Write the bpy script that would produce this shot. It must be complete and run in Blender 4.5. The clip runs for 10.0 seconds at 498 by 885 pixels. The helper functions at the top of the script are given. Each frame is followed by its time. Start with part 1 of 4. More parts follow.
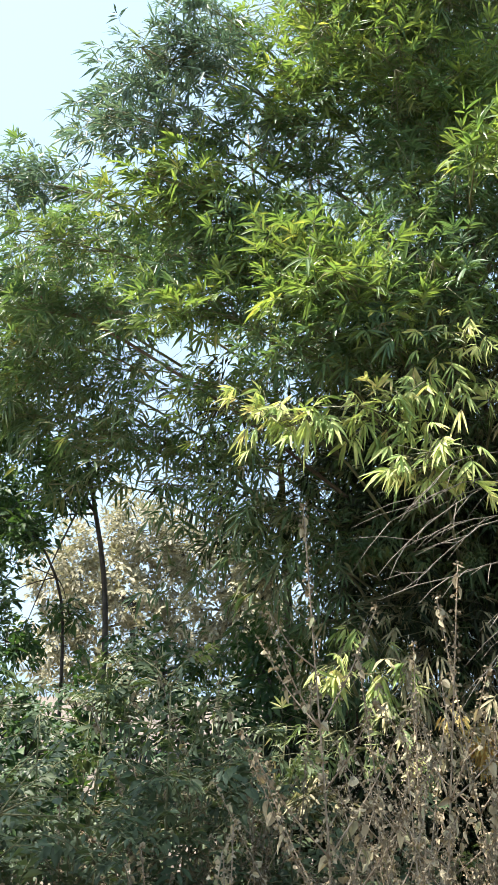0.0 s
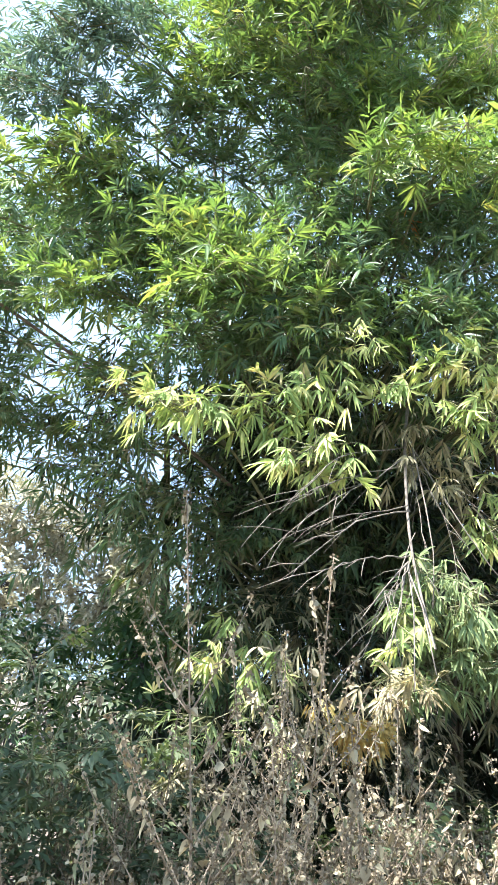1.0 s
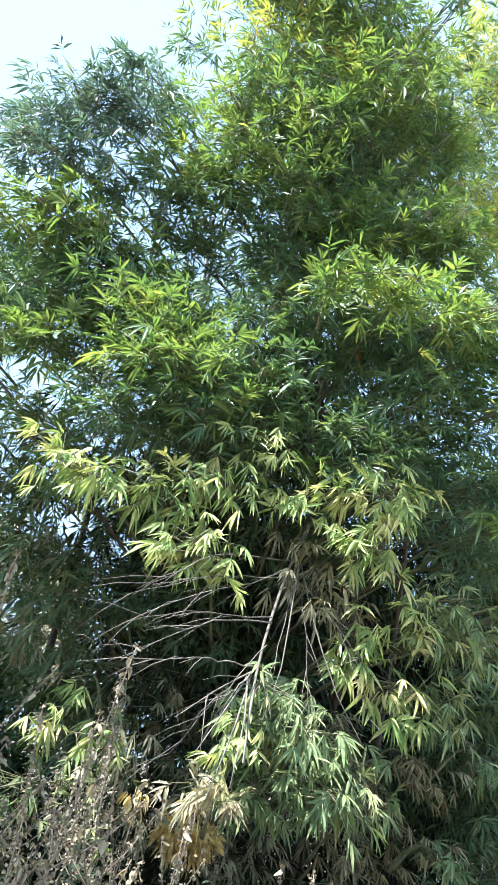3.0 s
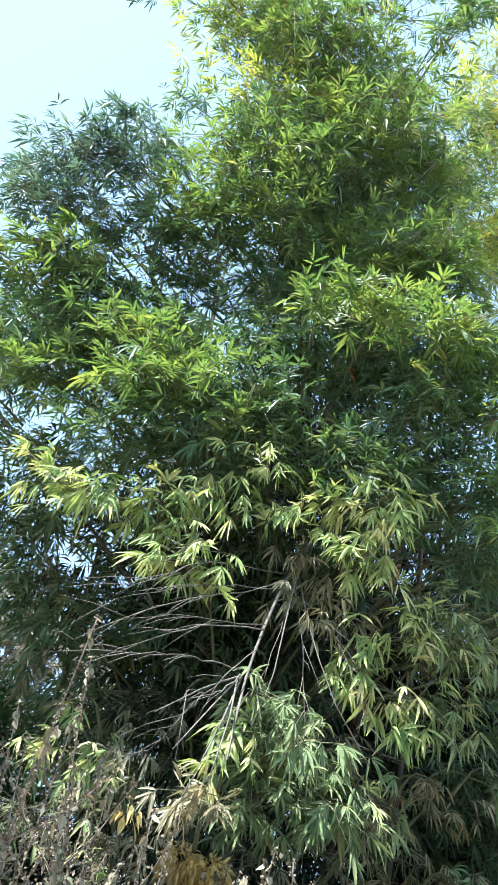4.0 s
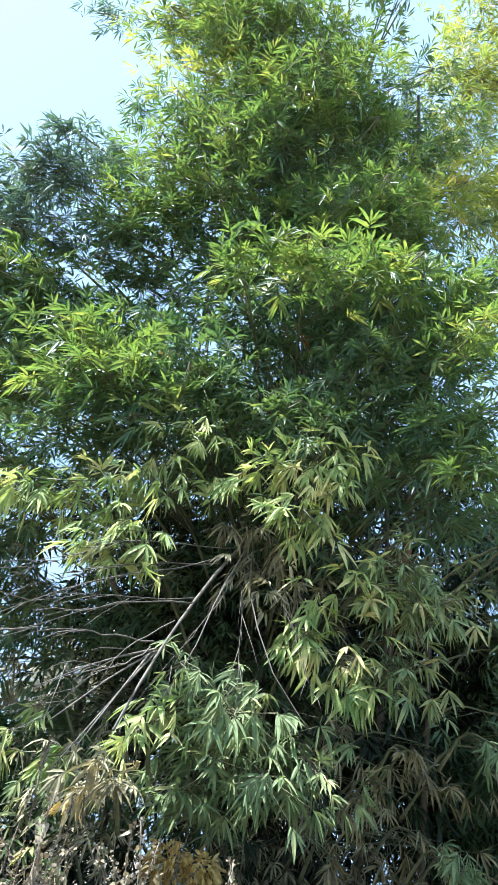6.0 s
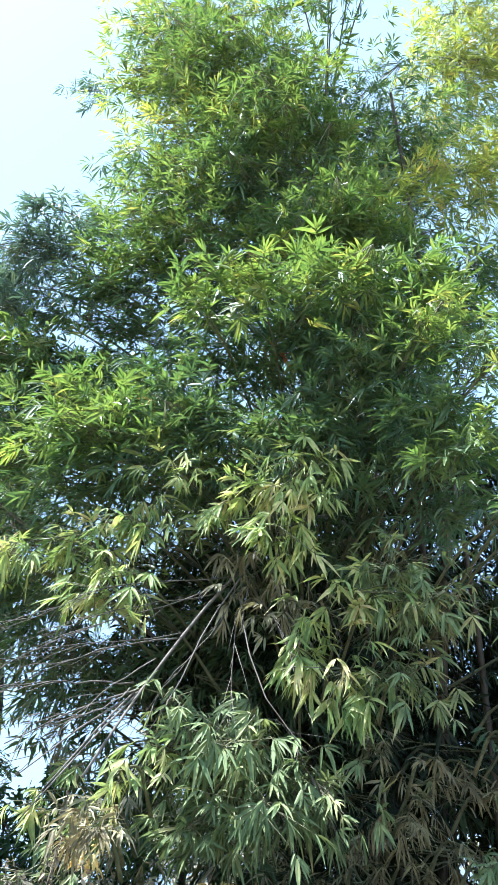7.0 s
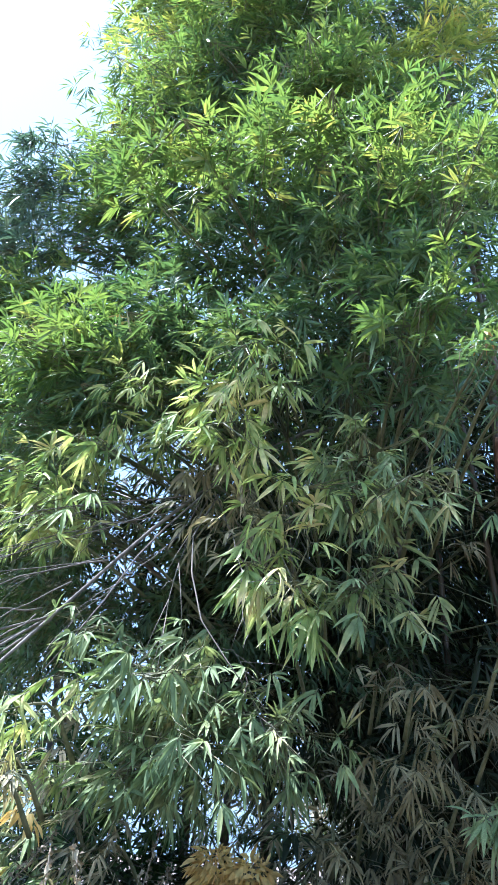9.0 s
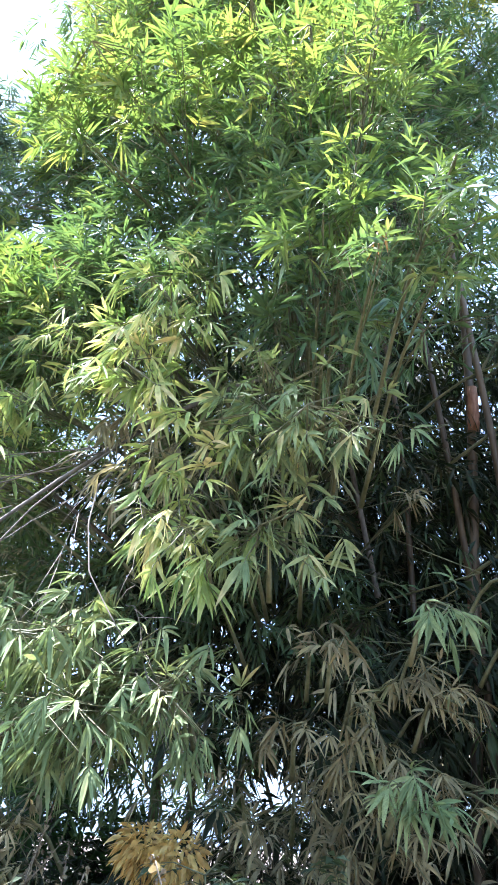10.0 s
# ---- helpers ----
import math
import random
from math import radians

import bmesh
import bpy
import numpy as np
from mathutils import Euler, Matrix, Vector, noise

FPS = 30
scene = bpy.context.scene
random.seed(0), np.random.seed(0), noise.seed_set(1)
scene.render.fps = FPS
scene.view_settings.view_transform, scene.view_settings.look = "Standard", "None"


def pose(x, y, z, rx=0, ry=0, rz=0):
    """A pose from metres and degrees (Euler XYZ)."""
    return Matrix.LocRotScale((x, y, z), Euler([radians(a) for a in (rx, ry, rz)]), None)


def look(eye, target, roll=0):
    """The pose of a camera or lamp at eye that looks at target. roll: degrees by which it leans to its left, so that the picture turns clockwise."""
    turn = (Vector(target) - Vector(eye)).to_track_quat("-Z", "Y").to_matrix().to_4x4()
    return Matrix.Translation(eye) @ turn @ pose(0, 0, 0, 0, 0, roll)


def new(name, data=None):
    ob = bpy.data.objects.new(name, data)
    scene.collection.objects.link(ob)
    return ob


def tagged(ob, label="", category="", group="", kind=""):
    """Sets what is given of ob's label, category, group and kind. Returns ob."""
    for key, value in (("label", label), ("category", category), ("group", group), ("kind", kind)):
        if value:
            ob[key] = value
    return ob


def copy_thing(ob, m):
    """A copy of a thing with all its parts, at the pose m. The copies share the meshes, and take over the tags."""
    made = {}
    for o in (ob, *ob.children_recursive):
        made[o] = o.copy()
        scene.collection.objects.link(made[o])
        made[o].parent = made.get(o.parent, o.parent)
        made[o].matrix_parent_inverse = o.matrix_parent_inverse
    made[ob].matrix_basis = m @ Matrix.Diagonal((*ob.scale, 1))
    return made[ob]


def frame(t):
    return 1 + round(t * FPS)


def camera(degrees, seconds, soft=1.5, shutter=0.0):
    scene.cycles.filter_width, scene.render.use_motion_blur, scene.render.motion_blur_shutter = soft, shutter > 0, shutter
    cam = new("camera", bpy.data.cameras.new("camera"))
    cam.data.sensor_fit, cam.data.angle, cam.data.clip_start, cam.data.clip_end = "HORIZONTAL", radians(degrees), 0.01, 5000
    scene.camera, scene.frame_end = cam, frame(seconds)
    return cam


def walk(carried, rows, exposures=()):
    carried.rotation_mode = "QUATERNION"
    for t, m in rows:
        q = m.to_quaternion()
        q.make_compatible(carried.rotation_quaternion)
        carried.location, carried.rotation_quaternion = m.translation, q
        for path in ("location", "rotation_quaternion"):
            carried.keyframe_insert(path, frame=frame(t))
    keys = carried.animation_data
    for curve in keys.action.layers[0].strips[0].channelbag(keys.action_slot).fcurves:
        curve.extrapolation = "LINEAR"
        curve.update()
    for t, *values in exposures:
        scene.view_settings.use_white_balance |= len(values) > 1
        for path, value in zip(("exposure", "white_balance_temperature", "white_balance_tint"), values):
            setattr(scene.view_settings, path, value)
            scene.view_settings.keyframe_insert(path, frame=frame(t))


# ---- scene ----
cam = camera(33.6, 10.0, soft=0.6)
PATH = [
    (0, (0.096, -0.167, 1.617), (0.043, 1.745, 2.203), 0.1),
    (0.5, (0.096, -0.165, 1.617), (0.21, 1.753, 2.17), 0.2),
    (1, (0.096, -0.166, 1.617), (0.316, 1.742, 2.176), 1.4),
    (1.5, (0.098, -0.135, 1.626), (0.335, 1.772, 2.18), 7.2),
    (2, (0.094, -0.146, 1.623), (0.471, 1.734, 2.192), 11.2),
    (2.5, (0.321, -0.298, 1.629), (0.648, 1.555, 2.306), 12.6),
    (3, (0.528, -0.375, 1.682), (0.741, 1.468, 2.431), 14.9),
    (3.2, (0.583, -0.336, 1.647), (0.774, 1.491, 2.438), 16.5),
    (4.3, (1.042, -0.252, 1.372), (1.075, 1.503, 2.332), 13.9),
    (4.5, (1.148, -0.197, 1.363), (1.175, 1.526, 2.379), 14.6),
    (5, (1.441, -0.264, 1.298), (1.337, 1.437, 2.345), 14.7),
    (5.5, (1.646, -0.194, 1.313), (1.436, 1.538, 2.29), 11.7),
    (5.7, (1.75, -0.119, 1.343), (1.553, 1.64, 2.274), 11.3),
    (6.8, (2.612, 0.034, 1.42), (2.098, 1.745, 2.319), 5.7),
    (7, (2.702, 0.117, 1.422), (2.184, 1.793, 2.381), 4.5),
    (7.5, (2.889, 0.356, 1.429), (2.343, 2.01, 2.41), 5.4),
    (8, (3.123, 0.595, 1.426), (2.4, 2.258, 2.268), 3.5),
    (8.5, (3.248, 0.859, 1.412), (2.424, 2.456, 2.29), 3.7),
    (9, (3.334, 1.167, 1.408), (2.459, 2.722, 2.314), 4.7),
    (9.5, (3.532, 1.413, 1.401), (2.546, 2.895, 2.314), 4.0),
    (10, (3.635, 1.739, 1.399), (2.658, 3.246, 2.279), 4.8),
]
walk(cam, [(t, look(eye, target, roll)) for t, eye, target, roll in PATH], [(0, 1.9, 6400, 15.0), (1, 2.5, 5900, 17.0), (2, 2.47, 5850, 18.0), (2.7, 2.3, 5650, 16.0), (5, 1.93, 5500, 14.0), (7.5, 2.09, 5350, 16.0), (8.5, 2.4, 5300, 20.0), (9.0, 2.12, 5050, 20.0), (9.5, 2.12, 5050, 20.0), (10, 2.72, 5450, 24.0)])

# ---- light ----
SUN_ELEVATION, SUN_AZIMUTH = 64.0, -100.0  # degrees; azimuth clockwise from +y
world = bpy.data.worlds.new("sky")
scene.world = world
world.use_nodes = True
sky = world.node_tree.nodes.new("ShaderNodeTexSky")
sky.sky_type, sky.sun_disc = "NISHITA", False
sky.sun_elevation, sky.sun_rotation = radians(SUN_ELEVATION), radians(SUN_AZIMUTH)
sky.air_density, sky.dust_density, sky.ozone_density = 1.0, 3.0, 0.5
world.node_tree.nodes["Background"].inputs["Strength"].default_value = 0.15
haze = world.node_tree.nodes.new("ShaderNodeMix")  # thin even haze over the clear sky
haze.data_type = "RGBA"
haze.inputs["Factor"].default_value = 0.85
haze.inputs["B"].default_value = (1.33, 1.93, 2.42, 1)
world.node_tree.links.new(sky.outputs[0], haze.inputs["A"])
world.node_tree.links.new(haze.outputs["Result"], world.node_tree.nodes["Background"].inputs["Color"])
sun = new("sun", bpy.data.lights.new("sun", "SUN"))
sun.data.energy, sun.data.angle, sun.data.color = 5.0, radians(1.0), (1.0, 0.95, 0.86)
a, e = radians(SUN_AZIMUTH), radians(SUN_ELEVATION)
to_sun = Vector((math.sin(a) * math.cos(e), math.cos(a) * math.cos(e), math.sin(e)))
sun.matrix_world = look(to_sun * 30, (0, 0, 0))

# ---- materials ----


def nodes_of(name):
    mat = bpy.data.materials.new(name)
    mat.use_nodes = True
    tree = mat.node_tree
    return mat, tree, tree.nodes["Principled BSDF"], tree.nodes["Material Output"]


def ramp_node(tree, stops):
    ramp = tree.nodes.new("ShaderNodeValToRGB")
    items = ramp.color_ramp.elements
    for k, (at, col) in enumerate(stops):
        item = items[k] if k < 2 else items.new(at)
        item.position, item.color = at, (*col, 1)
    return ramp


def leaf_material(name, stops, through_share=0.35, warm=(1.25, 1.3, 0.55), rough=0.55, gloss=0.32):
    """Thin leaf: glossy skin over a translucent blade, its tone drawn leaf by leaf."""
    mat, tree, skin, out = nodes_of(name)
    link, make = tree.links.new, tree.nodes.new
    geo, info = make("ShaderNodeNewGeometry"), make("ShaderNodeObjectInfo")
    add = make("ShaderNodeMath")
    add.operation = "ADD"
    link(geo.outputs["Random Per Island"], add.inputs[0])
    link(info.outputs["Random"], add.inputs[1])
    frac = make("ShaderNodeMath")
    frac.operation = "FRACT"
    link(add.outputs[0], frac.inputs[0])
    patch = make("ShaderNodeTexNoise")  # neighbouring sprays ripen together
    patch.inputs["Scale"].default_value, patch.inputs["Detail"].default_value = 4.5, 2.0
    link(geo.outputs["Position"], patch.inputs["Vector"])
    drift = make("ShaderNodeMapRange")
    drift.inputs["From Min"].default_value, drift.inputs["From Max"].default_value = 0.32, 0.68
    drift.inputs["To Min"].default_value, drift.inputs["To Max"].default_value = 0.03, 0.66
    link(patch.outputs["Fac"], drift.inputs["Value"])
    blend = make("ShaderNodeMath")
    blend.operation = "MULTIPLY_ADD"
    blend.inputs[1].default_value = 0.42
    link(frac.outputs[0], blend.inputs[0])
    link(drift.outputs[0], blend.inputs[2])
    ramp = ramp_node(tree, stops)
    link(blend.outputs[0], ramp.inputs[0])
    coord = make("ShaderNodeTexCoord")
    blotch = make("ShaderNodeTexNoise")
    blotch.inputs["Scale"].default_value, blotch.inputs["Detail"].default_value = 26.0, 4.0
    link(coord.outputs["Object"], blotch.inputs["Vector"])
    tone = make("ShaderNodeMapRange")
    tone.inputs["From Min"].default_value, tone.inputs["From Max"].default_value = 0.3, 0.7
    tone.inputs["To Min"].default_value, tone.inputs["To Max"].default_value = 0.72, 1.22
    link(blotch.outputs["Fac"], tone.inputs["Value"])
    mix = make("ShaderNodeVectorMath")
    mix.operation = "MULTIPLY"
    link(ramp.outputs["Color"], mix.inputs[0])
    link(tone.outputs[0], mix.inputs[1])
    link(mix.outputs[0], skin.inputs["Base Color"])
    skin.inputs["Roughness"].default_value = rough
    skin.inputs["Specular IOR Level"].default_value = gloss
    glow = make("ShaderNodeVectorMath")
    glow.operation = "MULTIPLY"
    glow.inputs[1].default_value = warm
    link(mix.outputs[0], glow.inputs[0])
    blade = make("ShaderNodeBsdfTranslucent")
    link(glow.outputs[0], blade.inputs["Color"])
    both = make("ShaderNodeMixShader")
    both.inputs[0].default_value = through_share
    link(skin.outputs[0], both.inputs[1])
    link(blade.outputs[0], both.inputs[2])
    link(both.outputs[0], out.inputs["Surface"])
    return mat


def rough_material(name, dark, light, scale, rough=0.85, bump=0.3, stretch=(1, 1, 1)):
    """Bark, soil, dry stalk: two scales of noise in colour and relief."""
    mat, tree, skin, out = nodes_of(name)
    link, make = tree.links.new, tree.nodes.new
    coord, mapping = make("ShaderNodeTexCoord"), make("ShaderNodeMapping")
    mapping.inputs["Scale"].default_value = stretch
    link(coord.outputs["Object"], mapping.inputs["Vector"])
    fine, coarse = make("ShaderNodeTexNoise"), make("ShaderNodeTexNoise")
    fine.inputs["Scale"].default_value, fine.inputs["Detail"].default_value = scale, 6.0
    coarse.inputs["Scale"].default_value, coarse.inputs["Detail"].default_value = scale * 0.13, 3.0
    for tex in (fine, coarse):
        link(mapping.outputs[0], tex.inputs["Vector"])
    mean = make("ShaderNodeMath")
    mean.operation = "ADD"
    link(fine.outputs["Fac"], mean.inputs[0])
    link(coarse.outputs["Fac"], mean.inputs[1])
    ramp = ramp_node(tree, ((0.36, dark), (0.64, light)))
    half = make("ShaderNodeMath")
    half.operation, half.inputs[1].default_value = "MULTIPLY", 0.5
    link(mean.outputs[0], half.inputs[0])
    link(half.outputs[0], ramp.inputs[0])
    link(ramp.outputs["Color"], skin.inputs["Base Color"])
    relief = make("ShaderNodeBump")
    relief.inputs["Strength"].default_value, relief.inputs["Distance"].default_value = bump, 0.02
    link(fine.outputs["Fac"], relief.inputs["Height"])
    link(relief.outputs[0], skin.inputs["Normal"])
    skin.inputs["Roughness"].default_value = rough
    return mat


LEAF = {
    # yellow-green base colour carries the glow of sun through the leaves
    "gold": leaf_material("sunlight_tinted_bamboo_leaf", ((0.0, (0.16, 0.23, 0.08)), (0.45, (0.28, 0.34, 0.09)), (0.85, (0.42, 0.42, 0.1)), (1.0, (0.55, 0.42, 0.13))), 0.45, (1.2, 1.2, 0.55), 0.38, 0.5),
    # bamboo leaf brightened and yellowed in colour where sunlight falls
    "sun": leaf_material("sunlit_tone_bamboo_leaf", ((0.0, (0.078, 0.15, 0.064)), (0.4, (0.142, 0.222, 0.072)), (0.8, (0.218, 0.288, 0.082)), (1.0, (0.37, 0.36, 0.11))), 0.41, (1.15, 1.2, 0.55), 0.4, 0.4),
    "green": leaf_material("green_bamboo_leaf", ((0.0, (0.062, 0.13, 0.072)), (0.5, (0.112, 0.187, 0.089)), (0.9, (0.18, 0.25, 0.095)), (1.0, (0.28, 0.31, 0.11))), 0.35, (1.2, 1.25, 0.55), 0.38, 0.42),
    # bluish haze over the left of the clump, put into the leaf colour
    "blue": leaf_material("haze_tinted_bamboo_leaf", ((0.0, (0.068, 0.118, 0.086)), (0.5, (0.105, 0.165, 0.115)), (0.9, (0.16, 0.22, 0.13)), (1.0, (0.25, 0.28, 0.13))), 0.33, (1.05, 1.15, 0.85), 0.38, 0.42),
    "wilt": leaf_material("wilted_brown_leaf", ((0.0, (0.13, 0.11, 0.055)), (0.5, (0.24, 0.2, 0.1)), (0.9, (0.38, 0.33, 0.16)), (1.0, (0.2, 0.22, 0.09))), 0.25, (1.1, 1.0, 0.7), 0.6, 0.2),
    # bamboo leaf with the shade of the recesses put into its colour
    "thin": leaf_material("shade_toned_bamboo_leaf", ((0.0, (0.054, 0.1, 0.05)), (0.6, (0.098, 0.152, 0.066)), (1.0, (0.19, 0.18, 0.08))), 0.33),
    # bamboo leaf darkened to near black, standing for shade inside the clump
    "deep": leaf_material("inner_shade_bamboo_leaf", ((0.0, (0.014, 0.026, 0.012)), (0.6, (0.025, 0.039, 0.016)), (1.0, (0.056, 0.049, 0.025))), 0.25),
    "pale": leaf_material("yellowing_bamboo_leaf", ((0.0, (0.17, 0.27, 0.09)), (0.45, (0.33, 0.42, 0.14)), (0.8, (0.55, 0.55, 0.21)), (1.0, (0.75, 0.62, 0.31))), 0.36, (1.05, 1.12, 0.7), rough=0.55, gloss=0.2),
    "hang": leaf_material("drooping_bamboo_leaf", ((0.0, (0.132, 0.195, 0.087)), (0.55, (0.21, 0.272, 0.118)), (0.85, (0.32, 0.35, 0.147)), (1.0, (0.5, 0.44, 0.2))), 0.3, (1.08, 1.12, 0.75), rough=0.6, gloss=0.14),
    "dry": leaf_material("withered_bamboo_leaf", ((0.0, (0.18, 0.16, 0.09)), (0.5, (0.31, 0.275, 0.155)), (0.85, (0.46, 0.415, 0.235)), (1.0, (0.19, 0.215, 0.095))), 0.3, (1.05, 1.02, 0.7), 0.6),
    "dead": leaf_material("dead_orange_leaf", ((0.0, (0.35, 0.1, 0.03)), (0.5, (0.5, 0.2, 0.06)), (1.0, (0.55, 0.33, 0.12))), 0.3, (1.2, 0.9, 0.5), 0.6),
    "straw": leaf_material("straw_dry_leaf", ((0.0, (0.82, 0.58, 0.17)), (0.5, (0.9, 0.72, 0.29)), (1.0, (0.6, 0.36, 0.1))), 0.25, (1.1, 0.95, 0.6), 0.6),
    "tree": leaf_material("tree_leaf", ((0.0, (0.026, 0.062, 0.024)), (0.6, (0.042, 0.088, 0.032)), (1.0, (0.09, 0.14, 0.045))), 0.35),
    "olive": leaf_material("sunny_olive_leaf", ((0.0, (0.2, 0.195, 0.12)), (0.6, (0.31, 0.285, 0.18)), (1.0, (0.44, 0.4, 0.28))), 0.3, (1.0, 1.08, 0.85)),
    "shrub": leaf_material("shrub_leaf", ((0.0, (0.042, 0.066, 0.034)), (0.6, (0.073, 0.104, 0.052)), (1.0, (0.125, 0.152, 0.074))), 0.25, rough=0.5),
    "seed": leaf_material("dry_seed_husk", ((0.0, (0.09, 0.07, 0.042)), (0.6, (0.2, 0.163, 0.1)), (1.0, (0.41, 0.35, 0.23))), 0.15, (1.1, 1.0, 0.8), 0.8),
    # dead undergrowth coloured dark to stand for shaded gaps among the weeds
    "under": leaf_material("shade_dark_undergrowth", ((0.0, (0.04, 0.034, 0.021)), (0.6, (0.088, 0.072, 0.046)), (1.0, (0.175, 0.145, 0.095))), 0.12, (1.1, 1.0, 0.8), 0.85),
    "tan": leaf_material("curled_tan_leaf", ((0.0, (0.21, 0.17, 0.1)), (0.6, (0.39, 0.34, 0.215)), (1.0, (0.26, 0.27, 0.14))), 0.25, (1.1, 1.0, 0.7), 0.7),
}
TWIG = rough_material("green_twig", (0.08, 0.09, 0.03), (0.2, 0.19, 0.09), 60, 0.6, 0.1)
CULM = rough_material("bamboo_culm", (0.045, 0.032, 0.016), (0.145, 0.1, 0.05), 9, 0.55, 0.15, (4, 4, 0.7))
GREY = rough_material("weathered_grey_bamboo", (0.07, 0.061, 0.046), (0.2, 0.172, 0.128), 24, 0.85, 0.2, (3, 3, 0.8))
SHEATH = rough_material("orange_culm_sheath", (0.2, 0.08, 0.035), (0.45, 0.24, 0.13), 30, 0.6, 0.2, (3, 3, 0.6))
BARK = rough_material("tree_bark", (0.035, 0.03, 0.025), (0.1, 0.085, 0.07), 20, 0.9, 0.5)
STALK = rough_material("dry_weed_stalk", (0.125, 0.097, 0.064), (0.34, 0.275, 0.185), 70, 0.85, 0.2)
SOIL = rough_material("dry_soil", (0.055, 0.043, 0.031), (0.18, 0.145, 0.105), 5, 0.95, 0.6)

# ---- mesh helpers ----


def group_thing(name, at, label, category, group="", kind=""):
    ob = new(name)
    ob.location = at
    ob.empty_display_size = 0.2
    return tagged(ob, label, category, group, kind)


def part(name, mesh, material, parent, label="", kind=""):
    """One mesh object under a thing or under one of its parts; the mesh is in world metres."""
    ob = new(name, mesh)
    if not mesh.materials:
        mesh.materials.append(material)
    root, shift = parent, Vector((0, 0, 0))
    while root:
        shift += root.location
        root = root.parent
    ob.parent = parent
    ob.location = -shift
    return tagged(ob, label, "", "", kind)


def tri_mesh(name, verts, tris, smooth=True):
    mesh = bpy.data.meshes.new(name)
    verts, tris = np.asarray(verts, dtype=np.float32), np.asarray(tris, dtype=np.int32)
    mesh.vertices.add(len(verts))
    mesh.vertices.foreach_set("co", verts.ravel())
    mesh.loops.add(tris.size)
    mesh.loops.foreach_set("vertex_index", tris.ravel())
    mesh.polygons.add(len(tris))
    mesh.polygons.foreach_set("loop_start", np.arange(0, tris.size, 3, dtype=np.int32))
    mesh.polygons.foreach_set("use_smooth", np.full(len(tris), smooth))
    mesh.update(calc_edges=True)
    mesh.validate()
    return mesh


class Tubes:
    """Collects tapered tubes and gives one mesh."""

    def __init__(self):
        self.verts, self.tris, self.count = [], [], 0

    def add(self, path, radii, sides=5):
        path = np.asarray(path, dtype=float)
        radii = np.broadcast_to(np.asarray(radii, dtype=float), (len(path),))
        along = np.gradient(path, axis=0)
        along /= np.linalg.norm(along, axis=1)[:, None] + 1e-9
        ref = np.array((0.31, 0.87, 0.2)) if abs(along[0][2]) > 0.5 else np.array((0.1, 0.15, 1.0))
        u = np.cross(along, ref)
        u /= np.linalg.norm(u, axis=1)[:, None] + 1e-9
        v = np.cross(along, u)
        ang = np.arange(sides) * 2 * np.pi / sides
        ring = path[:, None, :] + radii[:, None, None] * (u[:, None, :] * np.cos(ang)[None, :, None] + v[:, None, :] * np.sin(ang)[None, :, None])
        n = len(path)
        self.verts.append(ring.reshape(-1, 3))
        i, j = np.meshgrid(np.arange(n - 1), np.arange(sides), indexing="ij")
        p, q = i * sides + j, i * sides + (j + 1) % sides
        r, s = p + sides, q + sides
        tris = np.concatenate((np.stack((p, q, s), -1).reshape(-1, 3), np.stack((p, s, r), -1).reshape(-1, 3)))
        caps = [(0, k + 1, k) for k in range(1, sides - 1)] + [((n - 1) * sides, (n - 1) * sides + k, (n - 1) * sides + k + 1) for k in range(1, sides - 1)]
        self.tris.append(np.concatenate((tris, np.array(caps, dtype=int).reshape(-1, 3))) + self.count)
        self.count += n * sides

    def mesh(self, name):
        return tri_mesh(name, np.concatenate(self.verts), np.concatenate(self.tris))


def bend(points, n):
    """A smooth line of n points through a few."""
    points = np.asarray(points, dtype=float)
    t = np.concatenate(((0,), np.cumsum(np.linalg.norm(np.diff(points, axis=0), axis=1))))
    s = np.linspace(0, t[-1], n)
    line = np.stack([np.interp(s, t, points[:, k]) for k in range(3)], -1)
    for _ in range(max(1, n // 5)):
        line[1:-1] = 0.25 * line[:-2] + 0.5 * line[1:-1] + 0.25 * line[2:]
    return line


def unit(v):
    return v / (np.linalg.norm(v, axis=-1, keepdims=True) + 1e-9)


# outline of a blade: places along it, half widths, and the triangles between left edge, midrib and right edge
BLADE_AT = np.array((0.0, 0.16, 0.16, 0.16, 0.45, 0.45, 0.45, 0.76, 0.76, 0.76, 1.0))
BLADE_OUT = np.array((0.0, -0.78, 0, 0.78, -1, 0, 1, -0.6, 0, 0.6, 0.0))
BLADE_TRI = np.array(((0, 2, 1), (0, 3, 2), (1, 2, 5), (1, 5, 4), (2, 3, 6), (2, 6, 5), (4, 5, 8), (4, 8, 7), (5, 6, 9), (5, 9, 8), (7, 8, 10), (8, 9, 10)))
PLAIN_AT, PLAIN_OUT = np.array((0.0, 0.22, 0.22, 0.22, 0.62, 0.62, 0.62, 1.0)), np.array((0.0, -0.92, 0, 0.92, -0.85, 0, 0.85, 0.0))
PLAIN_TRI = np.array(((0, 2, 1), (0, 3, 2), (1, 2, 5), (1, 5, 4), (2, 3, 6), (2, 6, 5), (4, 5, 7), (5, 6, 7)))
CHIP_AT, CHIP_OUT = np.array((0.0, 0.5, 0.45, 0.5, 1.0)), np.array((0.0, -1, 0, 1, 0.0))
CHIP_TRI = np.array(((0, 2, 1), (0, 3, 2), (1, 2, 4), (2, 3, 4)))


